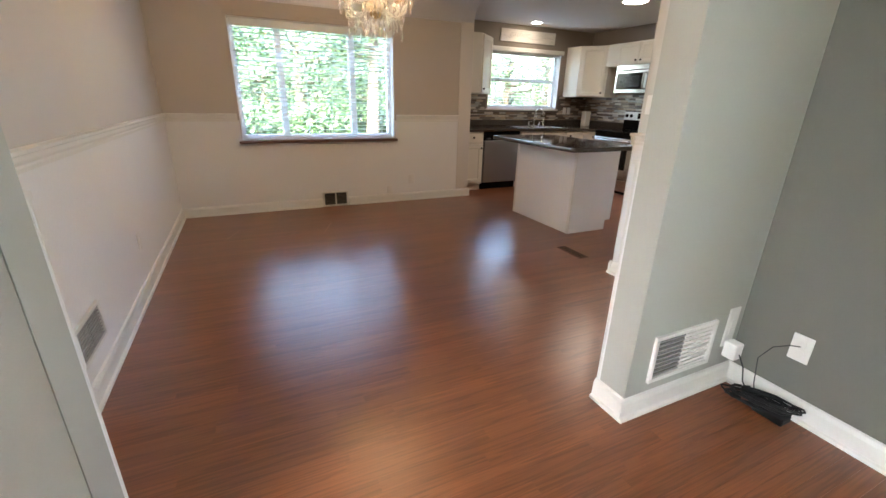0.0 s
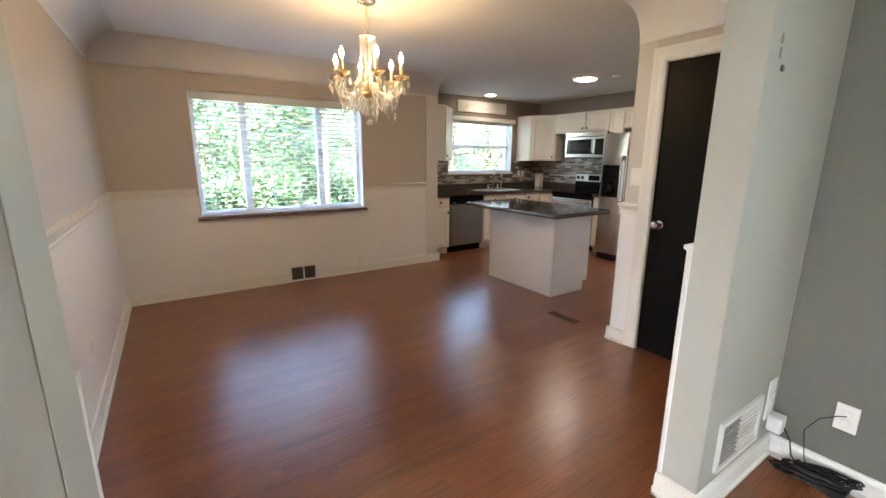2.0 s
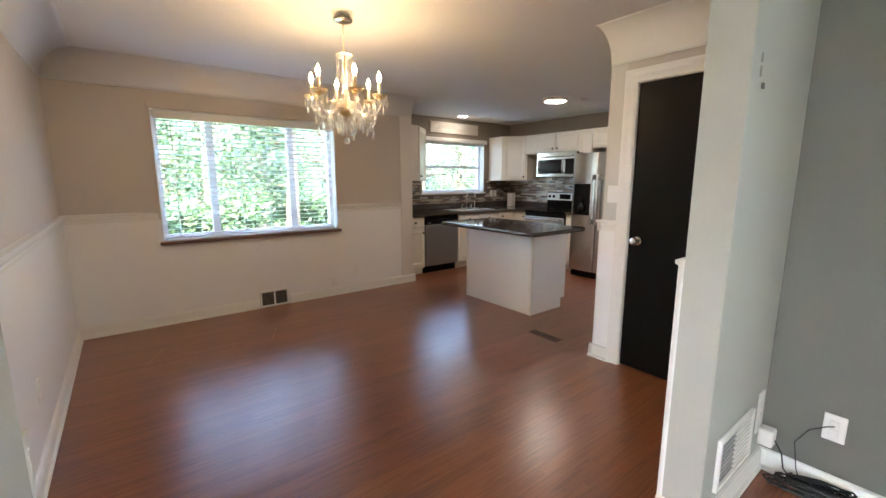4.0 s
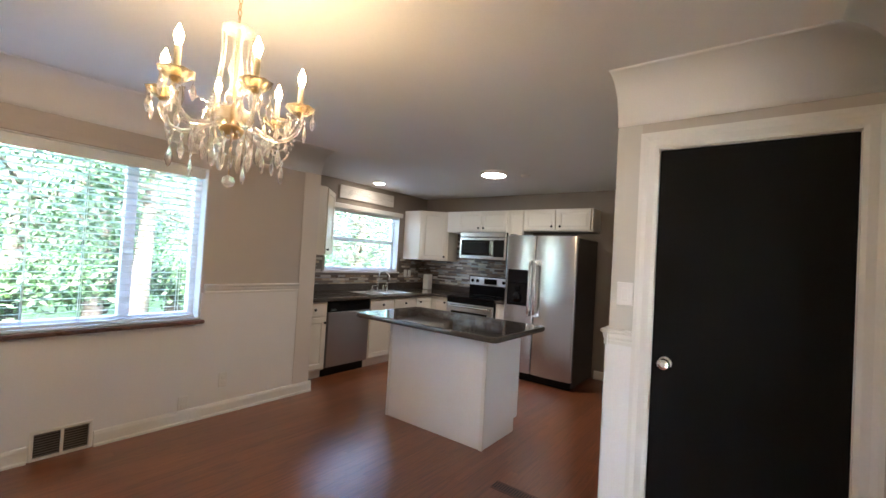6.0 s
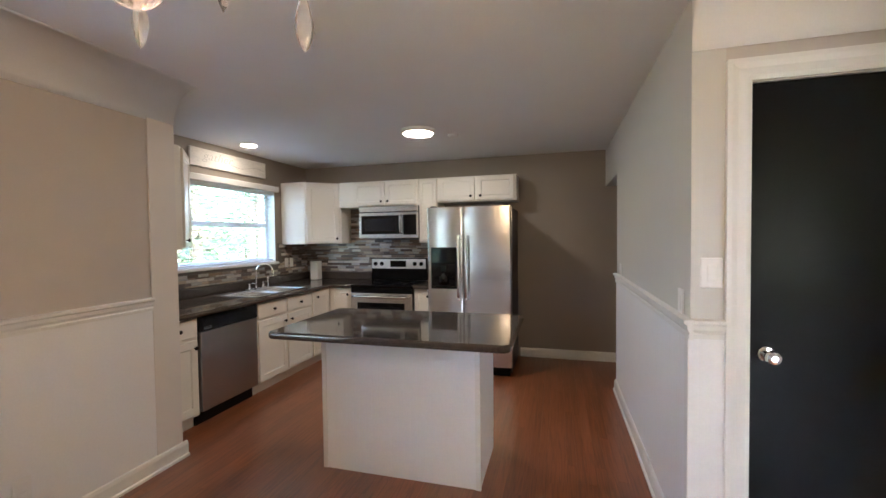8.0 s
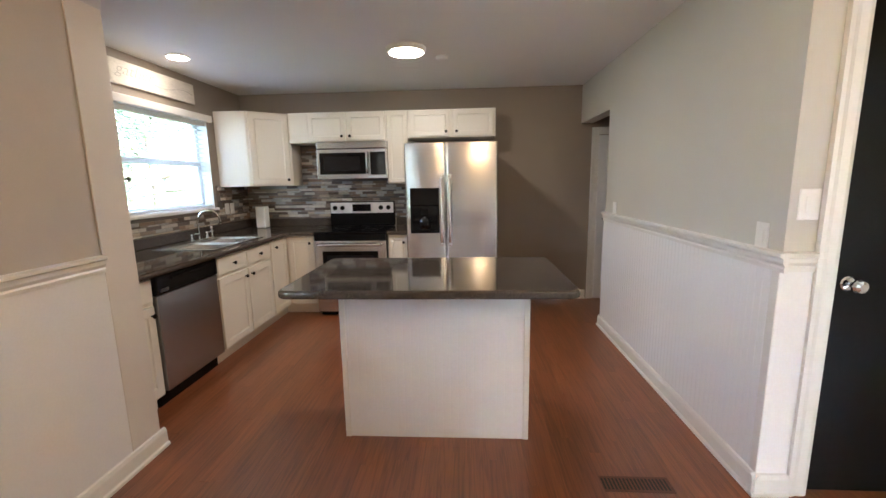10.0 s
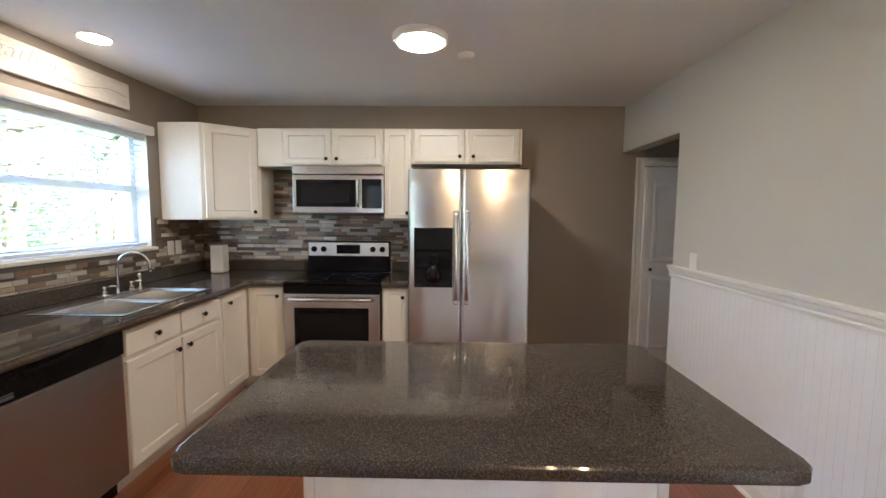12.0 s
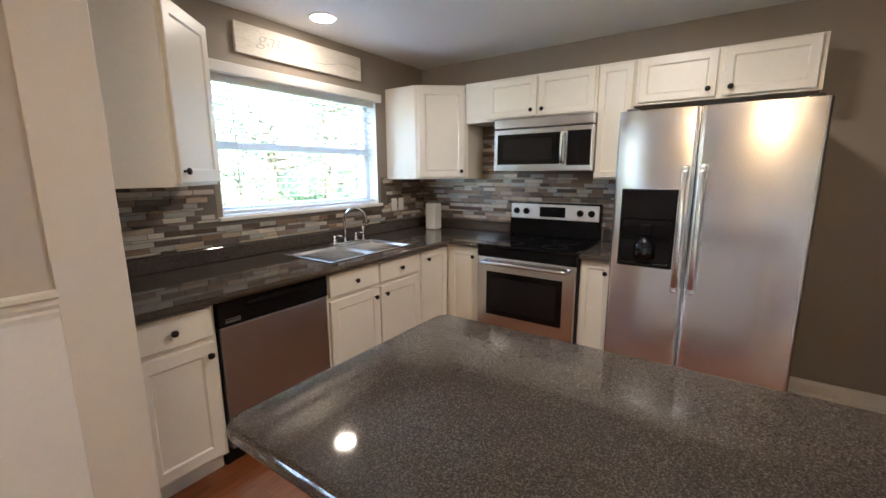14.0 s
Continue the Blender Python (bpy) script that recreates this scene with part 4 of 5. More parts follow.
# ---- stove ----
Y0, Y1 = -0.798, -0.055
st = thing("stove", (2.45, (Y0 + Y1) / 2, 0), "stainless electric stove with a black glass top", "stove")
part("body", boxes((2.19, 2.775, Y0, Y1, 0.03, 0.865), bevel=0.003), BLACK_PLASTIC, st)
part("foot_panel", boxes((2.20, 2.26, Y0 + 0.02, Y1 - 0.02, 0.001, 0.03)), BLACK_PLASTIC, st)
part("cooktop", boxes((2.148, 2.70, Y0 - 0.001, Y1 + 0.001, 0.866, 0.889), bevel=0.006, seg=2), BLACK_GLASS, st, "black glass cooktop")
for bx, by, r in ((2.30, -0.25, 0.10), (2.30, -0.60, 0.085), (2.54, -0.25, 0.085), (2.54, -0.60, 0.10)):
    bm = bmesh.new()
    ring = [[bm.verts.new((bx + q * math.cos(2 * math.pi * i / 32), by + q * math.sin(2 * math.pi * i / 32), 0.8896)) for i in range(32)] for q in (r, r - 0.004)]
    for i in range(32):
        bm.faces.new((ring[0][i], ring[0][(i + 1) % 32], ring[1][(i + 1) % 32], ring[1][i]))
    part("burner_ring", bm, VENT_DARK, st)
part("front_band", boxes((2.150, 2.19, Y0 + 0.002, Y1 - 0.002, 0.80, 0.864), bevel=0.004), BLACK_PLASTIC, st)
od = part("oven_door", boxes((2.146, 2.188, Y0 + 0.004, Y1 - 0.004, 0.225, 0.797), bevel=0.006, seg=2), STEEL, st, "stainless oven door")
part("window", boxes((2.1425, 2.1465, Y0 + 0.085, Y1 - 0.085, 0.36, 0.69), bevel=0.001), BLACK_GLASS, od, "dark oven window")
part("window_trim", boxes((2.1405, 2.1423, Y0 + 0.125, Y1 - 0.125, 0.40, 0.65)), SCREEN, od)
part("handle", tube([(2.146, Y1 - 0.05, 0.755), (2.105, Y1 - 0.05, 0.76), (2.098, Y1 - 0.08, 0.76), (2.098, Y0 + 0.08, 0.76), (2.105, Y0 + 0.05, 0.76), (2.146, Y0 + 0.05, 0.755)], 0.013, 10), STEEL, od, "steel bar handle", True)
part("drawer", boxes((2.148, 2.188, Y0 + 0.004, Y1 - 0.004, 0.05, 0.218), bevel=0.006, seg=2), STEEL, st)
bg = part("backguard", boxes((2.705, 2.775, Y0 + 0.003, Y1 - 0.003, 0.889, 1.165), bevel=0.008, seg=2), BLACK_PLASTIC, st)
part("control_panel", boxes((2.697, 2.706, Y0 + 0.012, Y1 - 0.012, 1.035, 1.155), bevel=0.003), PALE_STEEL, bg, "stainless control strip")
part("display", boxes((2.694, 2.698, -0.53, -0.32, 1.055, 1.135)), BLACK_GLASS, bg)
for y in (-0.12, -0.205, -0.645, -0.73):
    bm = lathe([(0.026, 0), (0.025, 0.012), (0.019, 0.022), (0.017, 0.024)], 16)
    bm.transform(Matrix.Translation((2.697, y, 1.095)) @ Matrix.Rotation(radians(-90), 4, "Y"))
    part("burner_knob", bm, BLACK_PLASTIC, bg)

# ---- microwave ----
mw = thing("microwave", (2.6, -0.41, 1.41), "stainless microwave hung under the wall cabinet", "microwave")
part("body", boxes((2.44, 2.80, -0.79, -0.048, 1.412, 1.798)), BLACK_PLASTIC, mw)
part("top_grille", boxes((2.40, 2.44, -0.79, -0.048, 1.725, 1.798), bevel=0.008, seg=2), STEEL, mw)
md = part("door", boxes((2.402, 2.44, -0.79, -0.048, 1.415, 1.722), bevel=0.006, seg=2), STEEL, mw, "stainless door")
part("window", boxes((2.398, 2.4025, -0.565, -0.08, 1.465, 1.685), bevel=0.001), BLACK_GLASS, md, "dark glass window")
part("mesh_screen", boxes((2.3965, 2.3978, -0.51, -0.125, 1.50, 1.65)), SCREEN, md)
part("control_panel", boxes((2.398, 2.4025, -0.775, -0.615, 1.455, 1.69), bevel=0.001), BLACK_GLASS, md)
part("handle", tube([(2.402, -0.588, 1.47), (2.362, -0.588, 1.485), (2.357, -0.588, 1.52), (2.357, -0.588, 1.64), (2.362, -0.588, 1.67), (2.402, -0.588, 1.685)], 0.011, 10), STEEL, md, "steel handle", True)

# ---- refrigerator ----
fr = thing("refrigerator", (2.4, -1.465, 0), "side-by-side stainless refrigerator with a black water dispenser", "refrigerator")
part("body", boxes((2.07, 2.775, -1.90, -1.032, 0.025, 1.715), bevel=0.004), FRIDGE_SIDE, fr, "charcoal cabinet sides")
part("toe_grille", boxes((2.05, 2.08, -1.885, -1.047, 0.002, 0.09), bevel=0.003), BLACK_PLASTIC, fr)


def fridge_door(y0, y1):
    """A door with a softly bowed front."""
    n = 48
    pts = [(2.062, y0), (2.062, y1)][::-1]
    for i in range(n + 1):
        u = i / n
        edge = min(u, 1 - u) * (y1 - y0)
        x = 2.0 + 0.010 * (2 * u - 1) ** 2 + (0.012 * (1 - edge / 0.015) ** 2 if edge < 0.015 else 0)
        pts.append((x, y1 + (y0 - y1) * u))
    return prism(pts[::-1], 0.10, 1.73)


for y0, y1, hy in ((-1.412, -1.030, -1.375), (-1.905, -1.418, -1.452)):
    d = part("door", fridge_door(y0, y1), FRIDGE_STEEL, fr, "brushed stainless door")
    h = part("handle", tube([(2.004, hy, 1.425), (1.965, hy, 1.42), (1.95, hy, 1.40), (1.948, hy, 1.1), (1.95, hy, 0.81), (1.965, hy, 0.79), (2.004, hy, 0.785)], [0.015, 0.015, 0.014, 0.013, 0.014, 0.015, 0.015], 12), STEEL, d, "long steel handle", True)
    for z in (1.405, 0.805):
        part("handle_cap", boxes((1.945, 2.0, hy - 0.016, hy + 0.016, z - 0.035, z + 0.035), bevel=0.008, seg=2), STEEL, h)
    if hy > -1.4:
        disp = part("dispenser", boxes((1.993, 2.001, -1.352, -1.075, 0.885, 1.315), bevel=0.003), BLACK_PLASTIC, d, "black water and ice dispenser")
        part("control_panel", boxes((1.988, 1.9935, -1.345, -1.082, 1.155, 1.308), bevel=0.002), BLACK_GLASS, disp)
        part("cup_recess", boxes((1.990, 1.9935, -1.335, -1.092, 0.915, 1.145)), BLACK_GLASS, disp)
        part("paddle", boxes((1.976, 1.9905, -1.245, -1.18, 1.06, 1.125), bevel=0.006), BLACK_PLASTIC, disp)
        part("cradle", lathe([(0.03, 0.925), (0.055, 0.94), (0.055, 1.01), (0.03, 1.04), (0.012, 1.06)], 16, (1.992, -1.213, 0)), BLACK_GLASS, disp, smooth=True)
        part("drip_tray", boxes((1.972, 1.9935, -1.335, -1.092, 0.888, 0.912), bevel=0.004), BLACK_PLASTIC, disp)
for y in (-1.09, -1.85):
    part("hinge_cap", boxes((2.03, 2.12, y - 0.03, y + 0.03, 1.7155, 1.745), bevel=0.006), FRIDGE_SIDE, fr)

# ---- small kitchen things ----
can = thing("canister", (2.63, 0.70, CT), "plain white square canister standing on the counter", "canister")
part("body", boxes((2.575, 2.685, 0.645, 0.755, CT + 0.0005, 1.13), bevel=0.012, seg=3), CERAMIC, can)


def plate(name, x, y, z, face, w, h, inner, label, category):
    """A wall plate with its rockers or sockets; face: outward way."""
    t = thing(name, (x, y, z), label, category)
    turn = math.degrees(math.atan2(face[1], face[0])) + 90
    m = Matrix.Translation((x, y, z)) @ Matrix.Rotation(radians(turn), 4, "Z")
    bm = boxes((-w / 2, w / 2, -0.007, 0, -h / 2, h / 2), bevel=0.003)
    bm.transform(m)
    part("cover", bm, PLATE, t)
    for u, v, a, b in inner:
        bm = boxes((u - a / 2, u + a / 2, -0.011, -0.0065, v - b / 2, v + b / 2), bevel=0.002)
        bm.transform(m)
        part("rocker" if category == "switch" else "socket", bm, PLATE, t)
    return t


ROCK = [(0, 0, 0.033, 0.066)]
SOCK = [(0, 0.02, 0.032, 0.028), (0, -0.02, 0.032, 0.028)]
plate("light_switch", CLOSET, -2.938, 1.265, (-1, 0), 0.08, 0.122, ROCK, "white rocker switch beside the black door", "switch")
plate("light_switch", -0.10, SOUTH_K, 1.124, (0, 1), 0.075, 0.12, ROCK, "white switch on the chair rail", "switch")
plate("light_switch", 1.66, SOUTH_K, 1.12, (0, 1), 0.075, 0.115, ROCK, "white switch at the end of the panelling", "switch")
plate("wall_outlet", 2.345, NORTH_K - 0.012, 1.125, (0, -1), 0.072, 0.115, SOCK, "white outlet on the mosaic tiles", "outlet")
plate("wall_outlet", 2.44, NORTH_K - 0.012, 1.125, (0, -1), 0.072, 0.115, ROCK, "white plate on the mosaic tiles", "outlet")
plate("wall_outlet", -0.836, NY - 0.008, 0.285, (0, -1), 0.07, 0.115, SOCK, "white outlet low on the wainscot", "outlet")
plate("wall_outlet", -1.13, NY - 0.008, 0.16, (0, -1), 0.07, 0.10, SOCK, "white outlet just above the baseboard", "outlet")
plate("wall_outlet", WEST + 0.008, -1.9, 0.36, (1, 0), 0.07, 0.115, SOCK, "white outlet low on the wainscot", "outlet")
plate("wall_outlet", LIV_E, -4.31, 0.32, (-1, 0), 0.075, 0.12, SOCK, "white outlet low on the grey wall", "outlet")
plate("wall_outlet", -0.80, S0, 0.31, (0, -1), 0.075, 0.2, SOCK, "white outlet beside the corner", "outlet")
sp = thing("power_adapter", (-0.80, S0 - 0.03, 0.22), "white plug-in adapter beside the corner", "adapter")
part("body", boxes((-0.835, -0.775, S0 - 0.07, S0 - 0.012, 0.17, 0.25), bevel=0.008, seg=2), PLATE, sp)


def register(name, x0, x1, z0, z1, y, face, slots, label, mats):
    """A wall register: frame and dark louvred fields, in the plane y, facing face."""
    t = thing(name, ((x0 + x1) / 2, y, z0), label, "vent")
    f = face
    def bx(a, b, d0, d1, c, d):
        lo, hi = sorted((y + f * d0, y + f * d1))
        return (a, b, lo, hi, c, d)
    e = 0.018
    part("frame", boxes(bx(x0, x1, 0.001, 0.016, z0, z0 + e), bx(x0, x1, 0.001, 0.016, z1 - e, z1), bx(x0, x0 + e, 0.001, 0.016, z0 + e, z1 - e), bx(x1 - e, x1, 0.001, 0.016, z0 + e, z1 - e), bevel=0.002), TRIM, t)
    for (a, b, open_field), in zip(slots):
        part("backing", boxes(bx(a, b, 0.001, 0.003, z0 + e, z1 - e)), mats[0] if open_field else TRIM, t)
        n = 9
        for k in range(n):
            z = z0 + e + (z1 - z0 - 2 * e) * (k + 0.5) / n
            part("louvre", boxes(bx(a, b, 0.004, 0.011, z - 0.003, z + 0.002)), mats[1] if open_field else TRIM, t)
    return t


register("wall_vent", -1.975, -1.675, 0.005, 0.185, NY - 0.009, -1, [(-1.955, -1.832, True), (-1.818, -1.695, True)], "white-framed vent with two dark fields at floor level", (VENT_DARK, VENT_GREY))
part("divider", boxes((-1.833, -1.817, NY - 0.025, NY - 0.011, 0.023, 0.167), bevel=0.002), TRIM, bpy.data.objects["wall_vent"])
register("wall_vent", -1.315, -0.925, 0.155, 0.378, S0, -1, [(-1.285, -1.13, True), (-1.12, -0.945, False)], "white return vent with one open grey field", (VENT_GREY, VENT_PALE))
v = register("wall_vent", -0.16, 0.16, 0.2, 0.38, 0, -1, [(-0.14, -0.005, True), (0.005, 0.14, True)], "white-framed vent in the west wainscot", (VENT_GREY, VENT_PALE))
v.matrix_basis = Matrix.Translation((WEST + 0.009, -3.0, 0.2)) @ Matrix.Rotation(radians(90), 4, "Z")

fv = thing("floor_register", (-0.17, -2.33, 0), "brown metal floor register flush in the boards", "vent")
part("frame", boxes((-0.245, -0.145, -2.525, -2.215, 0.0035, 0.006), bevel=0.001), VENT_BROWN, fv)
for k in range(18):
    y = -2.508 + k * 0.0165
    part("slot", boxes((-0.23, -0.16, y, y + 0.008, 0.0062, 0.0068)), VENT_DARK, fv)

# cables bundled on the living room floor
cb = thing("cable_bundle", (-0.82, -4.27, 0), "tangle of black cables lying by the baseboard", "cables")
rng = random.Random(4)
for k in range(9):
    pts = []
    ph, ex = rng.uniform(0, 6.28), rng.uniform(0.6, 1.0)
    for i in range(22):
        a = ph + i * 0.55
        pts.append((-0.805 + 0.055 * ex * math.cos(a) + 0.008 * rng.uniform(-1, 1), -4.21 - 0.012 * k + 0.12 * ex * math.sin(a * 0.93), 0.012 + 0.008 * k + 0.006 * rng.random()))
    part("cable", tube(pts, 0.0042, 6), CABLE, cb, smooth=True)
part("plug_lead", tube([(LIV_E - 0.012, -4.31, 0.33), (LIV_E - 0.05, -4.29, 0.335), (LIV_E - 0.06, -4.24, 0.30), (LIV_E - 0.06, -4.20, 0.22), (LIV_E - 0.07, -4.22, 0.10), (LIV_E - 0.09, -4.25, 0.04)], 0.0022, 6), CABLE, cb, "thin grey lead up to the outlet", True)
part("adapter_lead", tube([(-0.80, S0 - 0.07, 0.20), (-0.80, S0 - 0.10, 0.15), (-0.79, S0 - 0.11, 0.08), (-0.80, S0 - 0.16, 0.03)], 0.003, 6), CABLE, cb, smooth=True)
part("power_brick", boxes((-0.84, -0.77, -4.38, -4.26, 0.004, 0.04), bevel=0.006, seg=2), CABLE, cb)
hk = thing("wall_hook", (-1.337, S0, 1.70), "old tape marks and a small grey hook on pale wall", "hook")
part("strip", boxes((-1.345, -1.330, S0 - 0.003, S0 - 0.0005, 1.70, 1.735), (-1.346, -1.331, S0 - 0.003, S0 - 0.0005, 1.745, 1.775), bevel=0.001), TAPE, hk)
part("hook", boxes((-1.318, -1.302, S0 - 0.008, S0 - 0.0005, 1.665, 1.685), bevel=0.002), VENT_GREY, hk)

# sign over the sink window
sg = thing("wall_sign", (1.47, NORTH_K, 2.12), "whitewashed wooden sign lettered gather above the window", "sign")
part("board", boxes((0.96, 1.985, NORTH_K - 0.024, NORTH_K - 0.002, 2.125, 2.30), bevel=0.003), SIGN, sg)
cu = bpy.data.curves.new("lettering", "FONT")
cu.offset = -0.0022
cu.body, cu.size, cu.shear, cu.extrude = "gather", 0.145, 0.35, 0.0006
tmp = bpy.data.objects.new("lettering", cu)
scene.collection.objects.link(tmp)
bpy.context.view_layer.update()
me = bpy.data.meshes.new_from_object(tmp.evaluated_get(bpy.context.evaluated_depsgraph_get()))
bpy.data.objects.remove(tmp)
me.transform(Matrix.Translation((1.10, NORTH_K - 0.0252, 2.20)) @ Matrix.Rotation(radians(90), 4, "X") @ Matrix.Diagonal((1.0, 0.8, 1, 1)))
me.materials.clear()
me.materials.append(INK)
lt = new("lettering", me)
lt.parent, lt.matrix_parent_inverse = sg, sg.matrix_basis.inverted()
part("flourish", tube([(1.45 + 0.045 * k, NORTH_K - 0.0255, 2.20 - 0.02 * math.sin(k * 0.55)) for k in range(12)], 0.0022, 5), INK, sg)

# ---- outside ----
setting("ground", boxes((-400, 400, -400, 400, -1.0, -0.6)), GRASS, "lawn round the house")


def tree(x, y, h, r, seed, leaves=3600, lean=0.0, leaf=1.0, kind=("tree", "leafy green tree on the lawn outside", "garden trees")):
    rg = random.Random(seed)
    t = thing(kind[0], (x, y, -0.6), kind[1], kind[0], kind[2])
    trunk = tube([(x, y, -0.65), (x + lean * 0.3, y, h * 0.25), (x + lean * 0.7, y + 0.1, h * 0.55), (x + lean, y, h * 0.85)], [0.2, 0.15, 0.11, 0.04], 9)
    clumps = []
    for k in range(11):
        a, z = rg.uniform(0, 6.28), h * rg.uniform(0.15, 0.8)
        ln = r * rg.uniform(0.5, 1.0)
        p = (x + lean * z / h, y, z)
        q = (p[0] + ln * math.cos(a), p[1] + ln * math.sin(a), z + rg.uniform(0.1, 0.5) * ln)
        tube([p, ((p[0] + q[0]) / 2, (p[1] + q[1]) / 2, (p[2] + q[2]) / 2 - 0.1), q], [0.05, 0.035, 0.01], 6, trunk)
        clumps += [(q, r * 0.42), (((p[0] + q[0]) / 2, (p[1] + q[1]) / 2, z + 0.2), r * 0.35)]
    part("trunk", trunk, BARK, t, smooth=True)
    vs, fs = [], []
    for k in range(leaves):
        c, s = clumps[rg.randrange(len(clumps))]
        p = Vector((rg.gauss(0, 0.5), rg.gauss(0, 0.5), rg.gauss(0, 0.45))) * s + Vector(c)
        u = Vector((rg.uniform(-1, 1), rg.uniform(-1, 1), rg.uniform(-1, 1))).normalized()
        w = u.orthogonal().normalized()
        q = rg.uniform(0.035, 0.085) * leaf
        n = len(vs)
        vs += [p - u * q, p + w * q * 0.5, p + u * q, p - w * q * 0.5]
        fs.append((n, n + 1, n + 2, n + 3))
    me = bpy.data.meshes.new("crown")
    me.from_pydata(vs, [], fs)
    me.materials.append(LEAF)
    cr = new("crown", me)
    cr.parent, cr.matrix_parent_inverse = t, t.matrix_basis.inverted()


for i, (x, y, h, r, ln) in enumerate(((0.3, 6.0, 4.2, 1.5, 0.2), (2.6, 8.2, 4.4, 1.9, -0.3), (-2.0, 10.5, 2.6, 1.6, 0.0), (5.6, 8.0, 3.6, 1.9, 0.3), (9.0, 9.5, 3.2, 2.2, 0.0), (-6.5, 12.0, 3.0, 1.8, 0.0), (4.2, 13.0, 3.4, 2.4, 0.0), (-1.2, 16, 3.2, 2.4, 0.0), (0.8, 10.5, 3.8, 2.0, 0.1), (7.4, 12.5, 4.2, 2.6, 0.0), (2.2, 16.5, 4.0, 3.0, 0.0), (11.5, 13, 4.0, 2.8, 0.0), (6.5, 6.8, 5.4, 2.0, 0.2), (9.5, 7.2, 4.8, 2.0, 0.0), (12.5, 9.5, 6.5, 2.5, 0.0), (-1.2, 8.0, 5.0, 1.8, 0.1))):
    tree(x, y, h, r, 11 + i, lean=ln)

SHRUB = ("shrub", "low dense green shrub on the lawn", "garden shrubs")
for i, (x, y, h, r) in enumerate(((-4.6, 7.2, 0.5, 1.0), (-3.1, 6.8, 0.7, 1.0), (-1.6, 7.4, 0.4, 1.1), (-0.2, 6.7, 0.8, 1.0), (1.4, 7.3, 0.6, 1.1), (3.4, 7.0, 0.6, 1.1), (6.8, 7.8, 0.8, 1.3))):
    tree(x, y, h, r, 41 + i, 3600, kind=SHRUB)

# taller trees closing the garden
for i, (x, y, h, r, ln) in enumerate(((-9.0, 19, 9.0, 3.4, 0.4), (-4.5, 20, 10.0, 3.6, -0.3), (0.0, 19, 9.5, 3.4, 0.2), (4.5, 21, 10.5, 3.8, 0.0), (9.5, 19, 10.0, 3.8, -0.4), (14.5, 18, 9.5, 3.8, 0.3), (19, 16, 10.0, 4.0, 0.0), (24, 13, 10.0, 4.0, 0.2))):
    tree(x, y, h, r, 61 + i, 8500, ln, 2.0)

# ---- mosaic tiles ----
rng = random.Random(9)
setting("backsplash_north", boxes((0.004, 0.765, NORTH_K - 0.004, NORTH_K, 0.975, 1.354), (0.765, 2.195, NORTH_K - 0.004, NORTH_K, 0.975, 1.122), (2.195, EAST - 0.004, NORTH_K - 0.004, NORTH_K, 0.975, 1.37)), GROUT, "linear mosaic backsplash in browns and greys")
setting("backsplash_east", boxes((EAST - 0.004, EAST, -1.02, NORTH_K - 0.004, 0.975, 1.80)), GROUT, "linear mosaic backsplash behind the stove")
tile_meshes = {}


def tile_mesh(w, h):
    key = (round(w, 3), round(h, 4))
    if key not in tile_meshes:
        bm = bmesh.new()
        o = [bm.verts.new((sx * w / 2, 0, sz * h / 2)) for sx, sz in ((-1, -1), (1, -1), (1, 1), (-1, 1))]
        i = [bm.verts.new((sx * (w / 2 - 0.001), -0.006, sz * (h / 2 - 0.001))) for sx, sz in ((-1, -1), (1, -1), (1, 1), (-1, 1))]
        for k in range(4):
            bm.faces.new((o[k], o[(k + 1) % 4], i[(k + 1) % 4], i[k]))
        bm.faces.new(i)
        tile_meshes[key] = made_mesh("tile", bm, TILE)
    return tile_meshes[key]


def tile_wall(parent, u0, u1, place, skip, single):
    """Rows of strips; place(u, z) gives the pose; single(u): a piece of its own, or joined into the field."""
    field_v, field_f = [], []
    z = 0.977
    row = 0
    while z < 1.79:
        h = 0.030 if row % 3 else 0.0145
        u = u0 - rng.uniform(0, 0.1)
        while u < u1:
            w = rng.choice((0.08, 0.12, 0.12, 0.16))
            a, b = max(u, u0), min(u + w, u1)
            cu, cz = (a + b) / 2, z + h / 2
            if b - a > 0.012 and not skip(a, b, z, z + h):
                m = place(cu, cz) @ pose(0, -rng.uniform(0, 0.0018), 0)
                if single(cu, cz):
                    o = new("tile", tile_mesh(b - a - 0.0022, h - 0.0022))
                    o.parent = parent
                    o.matrix_basis = m
                else:
                    n = len(field_v)
                    hw, hh = (b - a) / 2 - 0.0011, h / 2 - 0.0011
                    for q, e in ((0, 0), (-0.006, 0.001)):
                        field_v += [m @ Vector((sx * (hw - e), q, sz * (hh - e))) for sx, sz in ((-1, -1), (1, -1), (1, 1), (-1, 1))]
                    field_f += [(n + 4, n + 5, n + 6, n + 7)] + [(n + k, n + (k + 1) % 4, n + 4 + (k + 1) % 4, n + 4 + k) for k in range(4)]
            u += w
        z += h
        row += 1
    if field_v:
        fm = bpy.data.meshes.new("tile_field")
        fm.from_pydata(field_v, [], field_f)
        fm.materials.append(TILE_FIELD)
        f = new("tile_field", fm)
        f.parent = parent
        tagged(f, kind="stuff")


def skip_north(a, b, z0, z1):
    if z1 > 1.372 or (b < 0.8 and z1 > 1.356):
        return True
    return b > 0.765 and a < 2.195 and z1 > 1.122


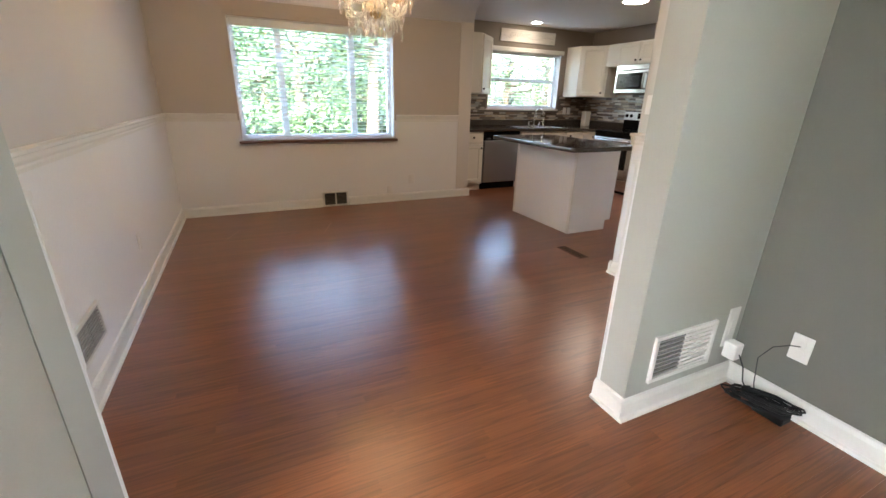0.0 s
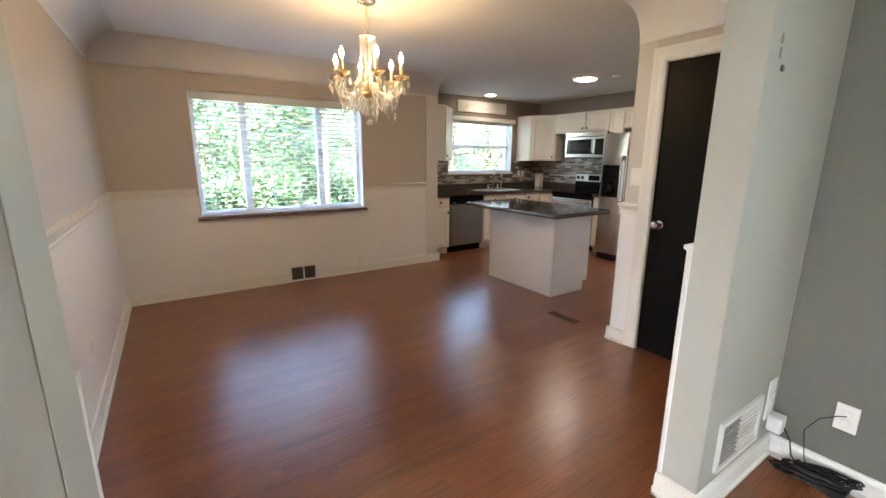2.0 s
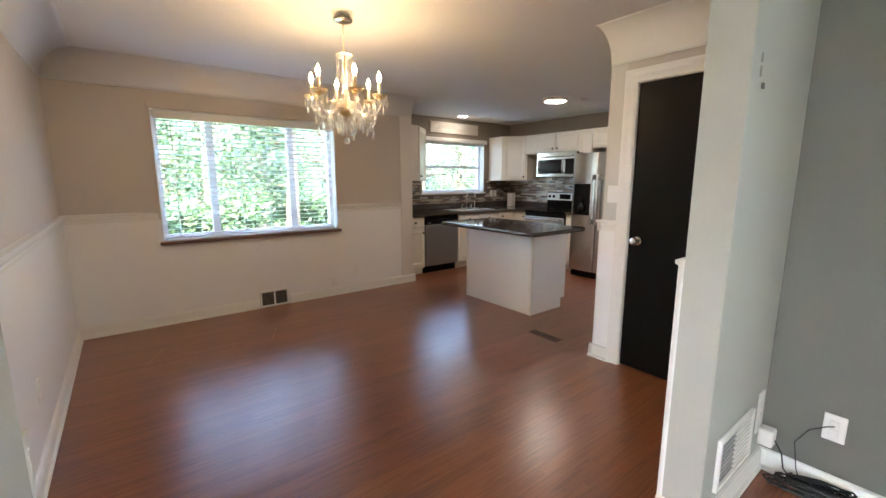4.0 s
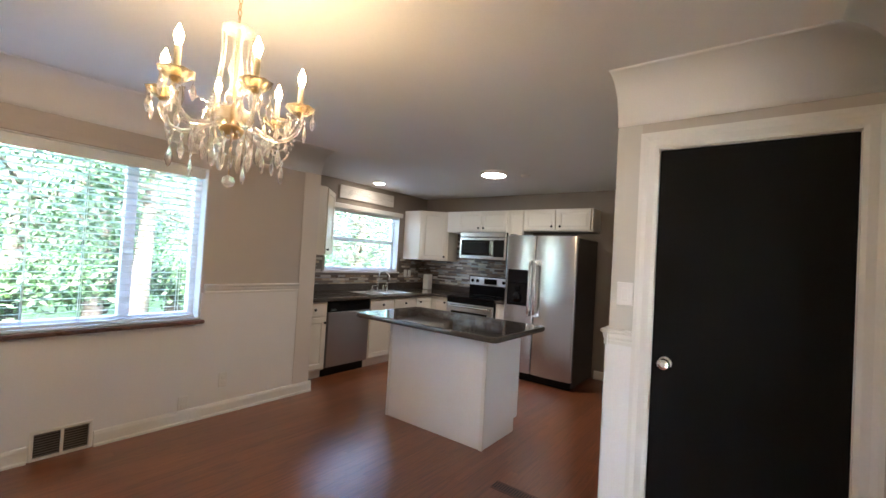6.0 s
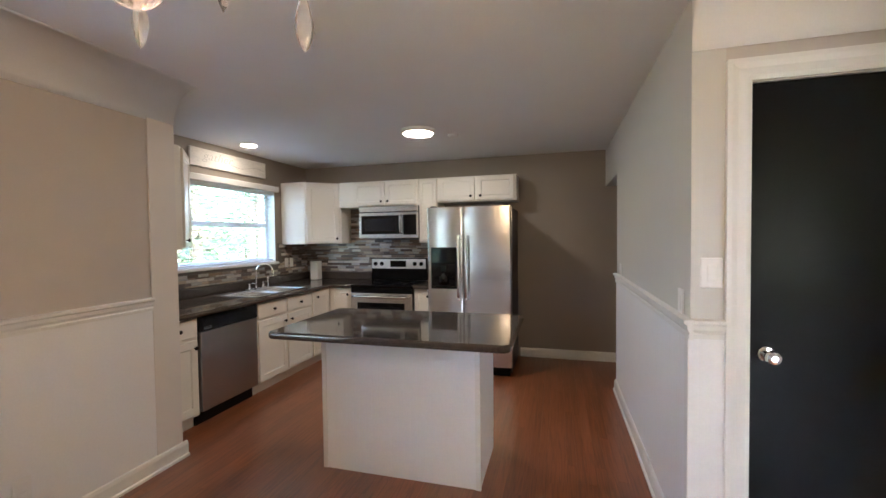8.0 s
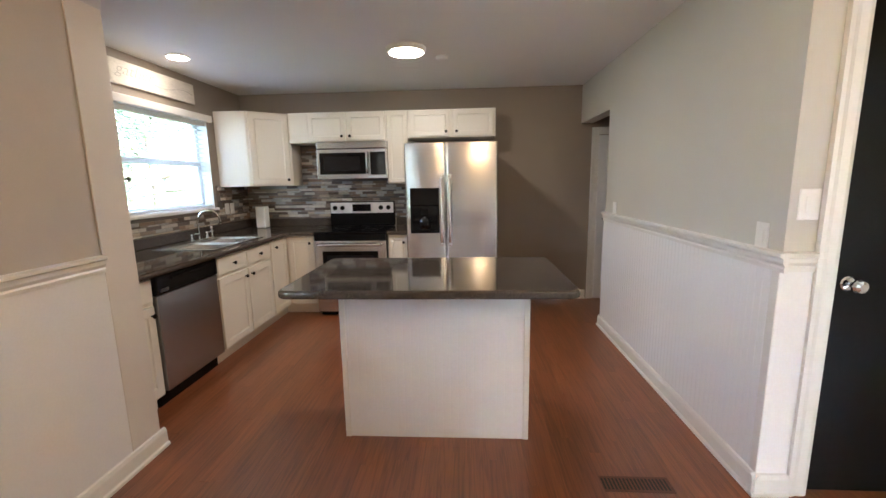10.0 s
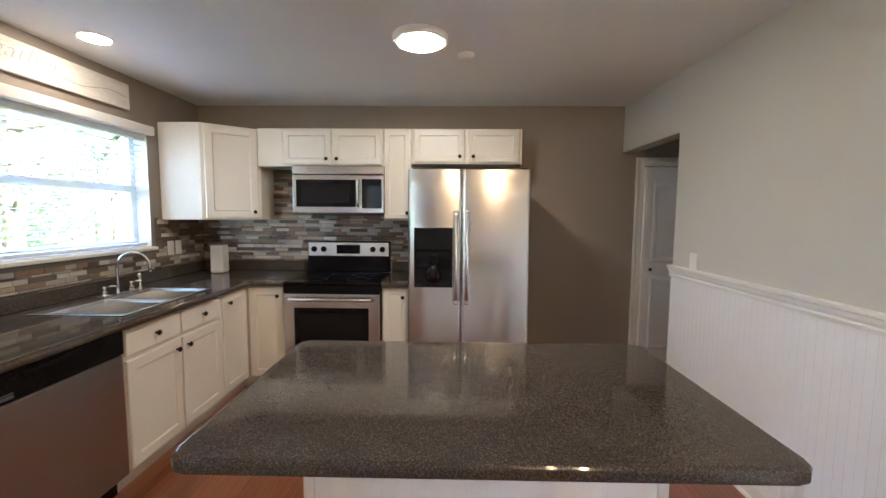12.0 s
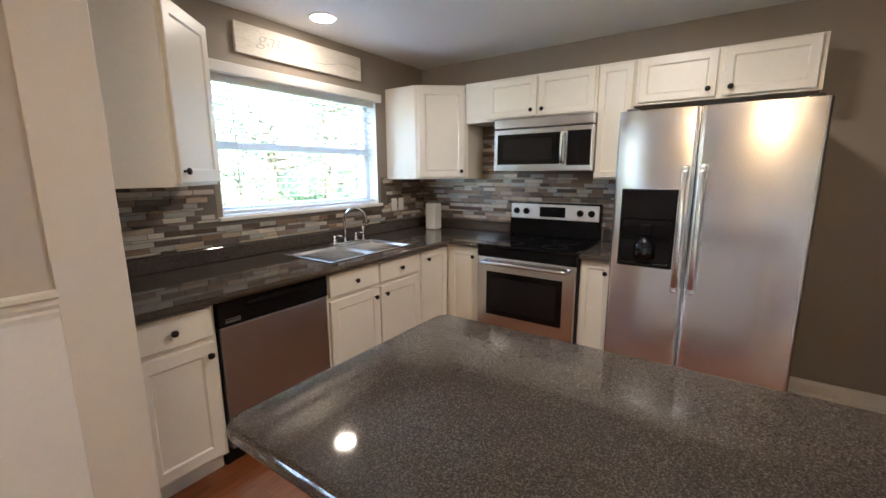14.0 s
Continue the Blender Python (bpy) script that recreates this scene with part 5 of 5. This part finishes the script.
tile_wall(bpy.data.objects["backsplash_north"], 0.006, EAST - 0.012, lambda u, z: pose(u, NORTH_K - 0.004, z), skip_north, lambda u, z: u < 2.25)
tile_wall(bpy.data.objects["backsplash_east"], -0.94, 1.018, lambda u, z: pose(EAST - 0.004, -u, z, 0, 0, -90), lambda a, b, z0, z1: z1 > 1.795 or (z1 > 1.356 and b < -0.28) or (z1 > 1.41 and a > -0.03), lambda u, z: -0.2 < u < 0.8)

# ---- floor boards ----
setting("floor", boxes((LIV_W, LIV_E, LIV_S, S0, -0.2, -0.001), (WEST, EAST, S0, NORTH_K, -0.2, -0.001)), OAK_FIELD, "dark red-brown stained oak strip floor")
floor = bpy.data.objects["floor"]
board_meshes = {}
PITCH = 0.0572


def board_mesh(length):
    if length not in board_meshes:
        bm = bmesh.new()
        w, e = PITCH, 0.0004
        lo = [bm.verts.new((x, y, -0.001)) for x, y in ((0, 0), (length, 0), (length, w), (0, w))]
        md = [bm.verts.new((x, y, 0.00285)) for x, y in ((0, 0), (length, 0), (length, w), (0, w))]
        hi = [bm.verts.new((x, y, 0.003)) for x, y in ((e, e), (length - e, e), (length - e, w - e), (e, w - e))]
        for p, q in ((lo, md), (md, hi)):
            for k in range(4):
                bm.faces.new((p[k], p[(k + 1) % 4], q[(k + 1) % 4], q[k]))
        bm.faces.new(hi)
        board_meshes[length] = made_mesh("board", bm, OAK)
    return board_meshes[length]


rng = random.Random(21)
fv_, ff_ = [], []
count = 0
for r in range(int((NORTH_K - LIV_S) / PITCH)):
    y = LIV_S + r * PITCH
    first = LIV_W if y < S0 else WEST
    x = first - rng.uniform(0, 0.5)
    end = EAST if y > S0 else LIV_E
    while x < end:
        length = rng.choice((0.6, 0.8, 1.0, 1.2, 1.5))
        if x < first:
            length, x = length - (first - x), first
        length = round(min(length, end - x + 0.005), 2)
        if length < 0.05:
            break
        if -4.3 < y < -0.2 and -3.6 < x < 0.3 and count < 300:
            o = new("board", board_mesh(length))
            o.parent = floor
            o.location = (x, y, 0)
            count += 1
        else:
            n = len(fv_)
            w, l2 = PITCH, length
            for z, e in ((0.002, 0), (0.003, 0.0004)):
                fv_ += [(x + e, y + e, z), (x + l2 - e, y + e, z), (x + l2 - e, y + w - e, z), (x + e, y + w - e, z)]
            ff_ += [(n + 4, n + 5, n + 6, n + 7)] + [(n + k, n + (k + 1) % 4, n + 4 + (k + 1) % 4, n + 4 + k) for k in range(4)]
        x += length
fm = bpy.data.meshes.new("board_field")
fm.from_pydata(fv_, [], ff_)
fm.materials.append(OAK_FIELD)
bf = new("board_field", fm)
bf.parent = floor
tagged(bf, kind="stuff")

# pale broken streaks lying on the floor boards
PALE_DASH = material("pale_floor_dash", (0.62, 0.40, 0.30), 0.6, vary=0.3, fine=120)
for x0, y0, x1, y1 in ((-3.025, -0.947, -2.902, -0.639), (-2.44, -0.964, -2.401, -0.862), (-2.145, -1.008, -2.021, -0.693)):
    bm = bmesh.new()
    n = 9
    for k in range(n):
        a, b = k / n, (k + 0.72) / n
        w = 0.0035 + 0.002 * ((k * 7) % 3)
        p = [(x0 + (x1 - x0) * q + off, y0 + (y1 - y0) * q) for q, off in ((a, 0), (a, w), (b, w), (b, 0))]
        bm.faces.new([bm.verts.new((px, py, 0.0034)) for px, py in p])
    part("floor_dash", bm, PALE_DASH, floor)
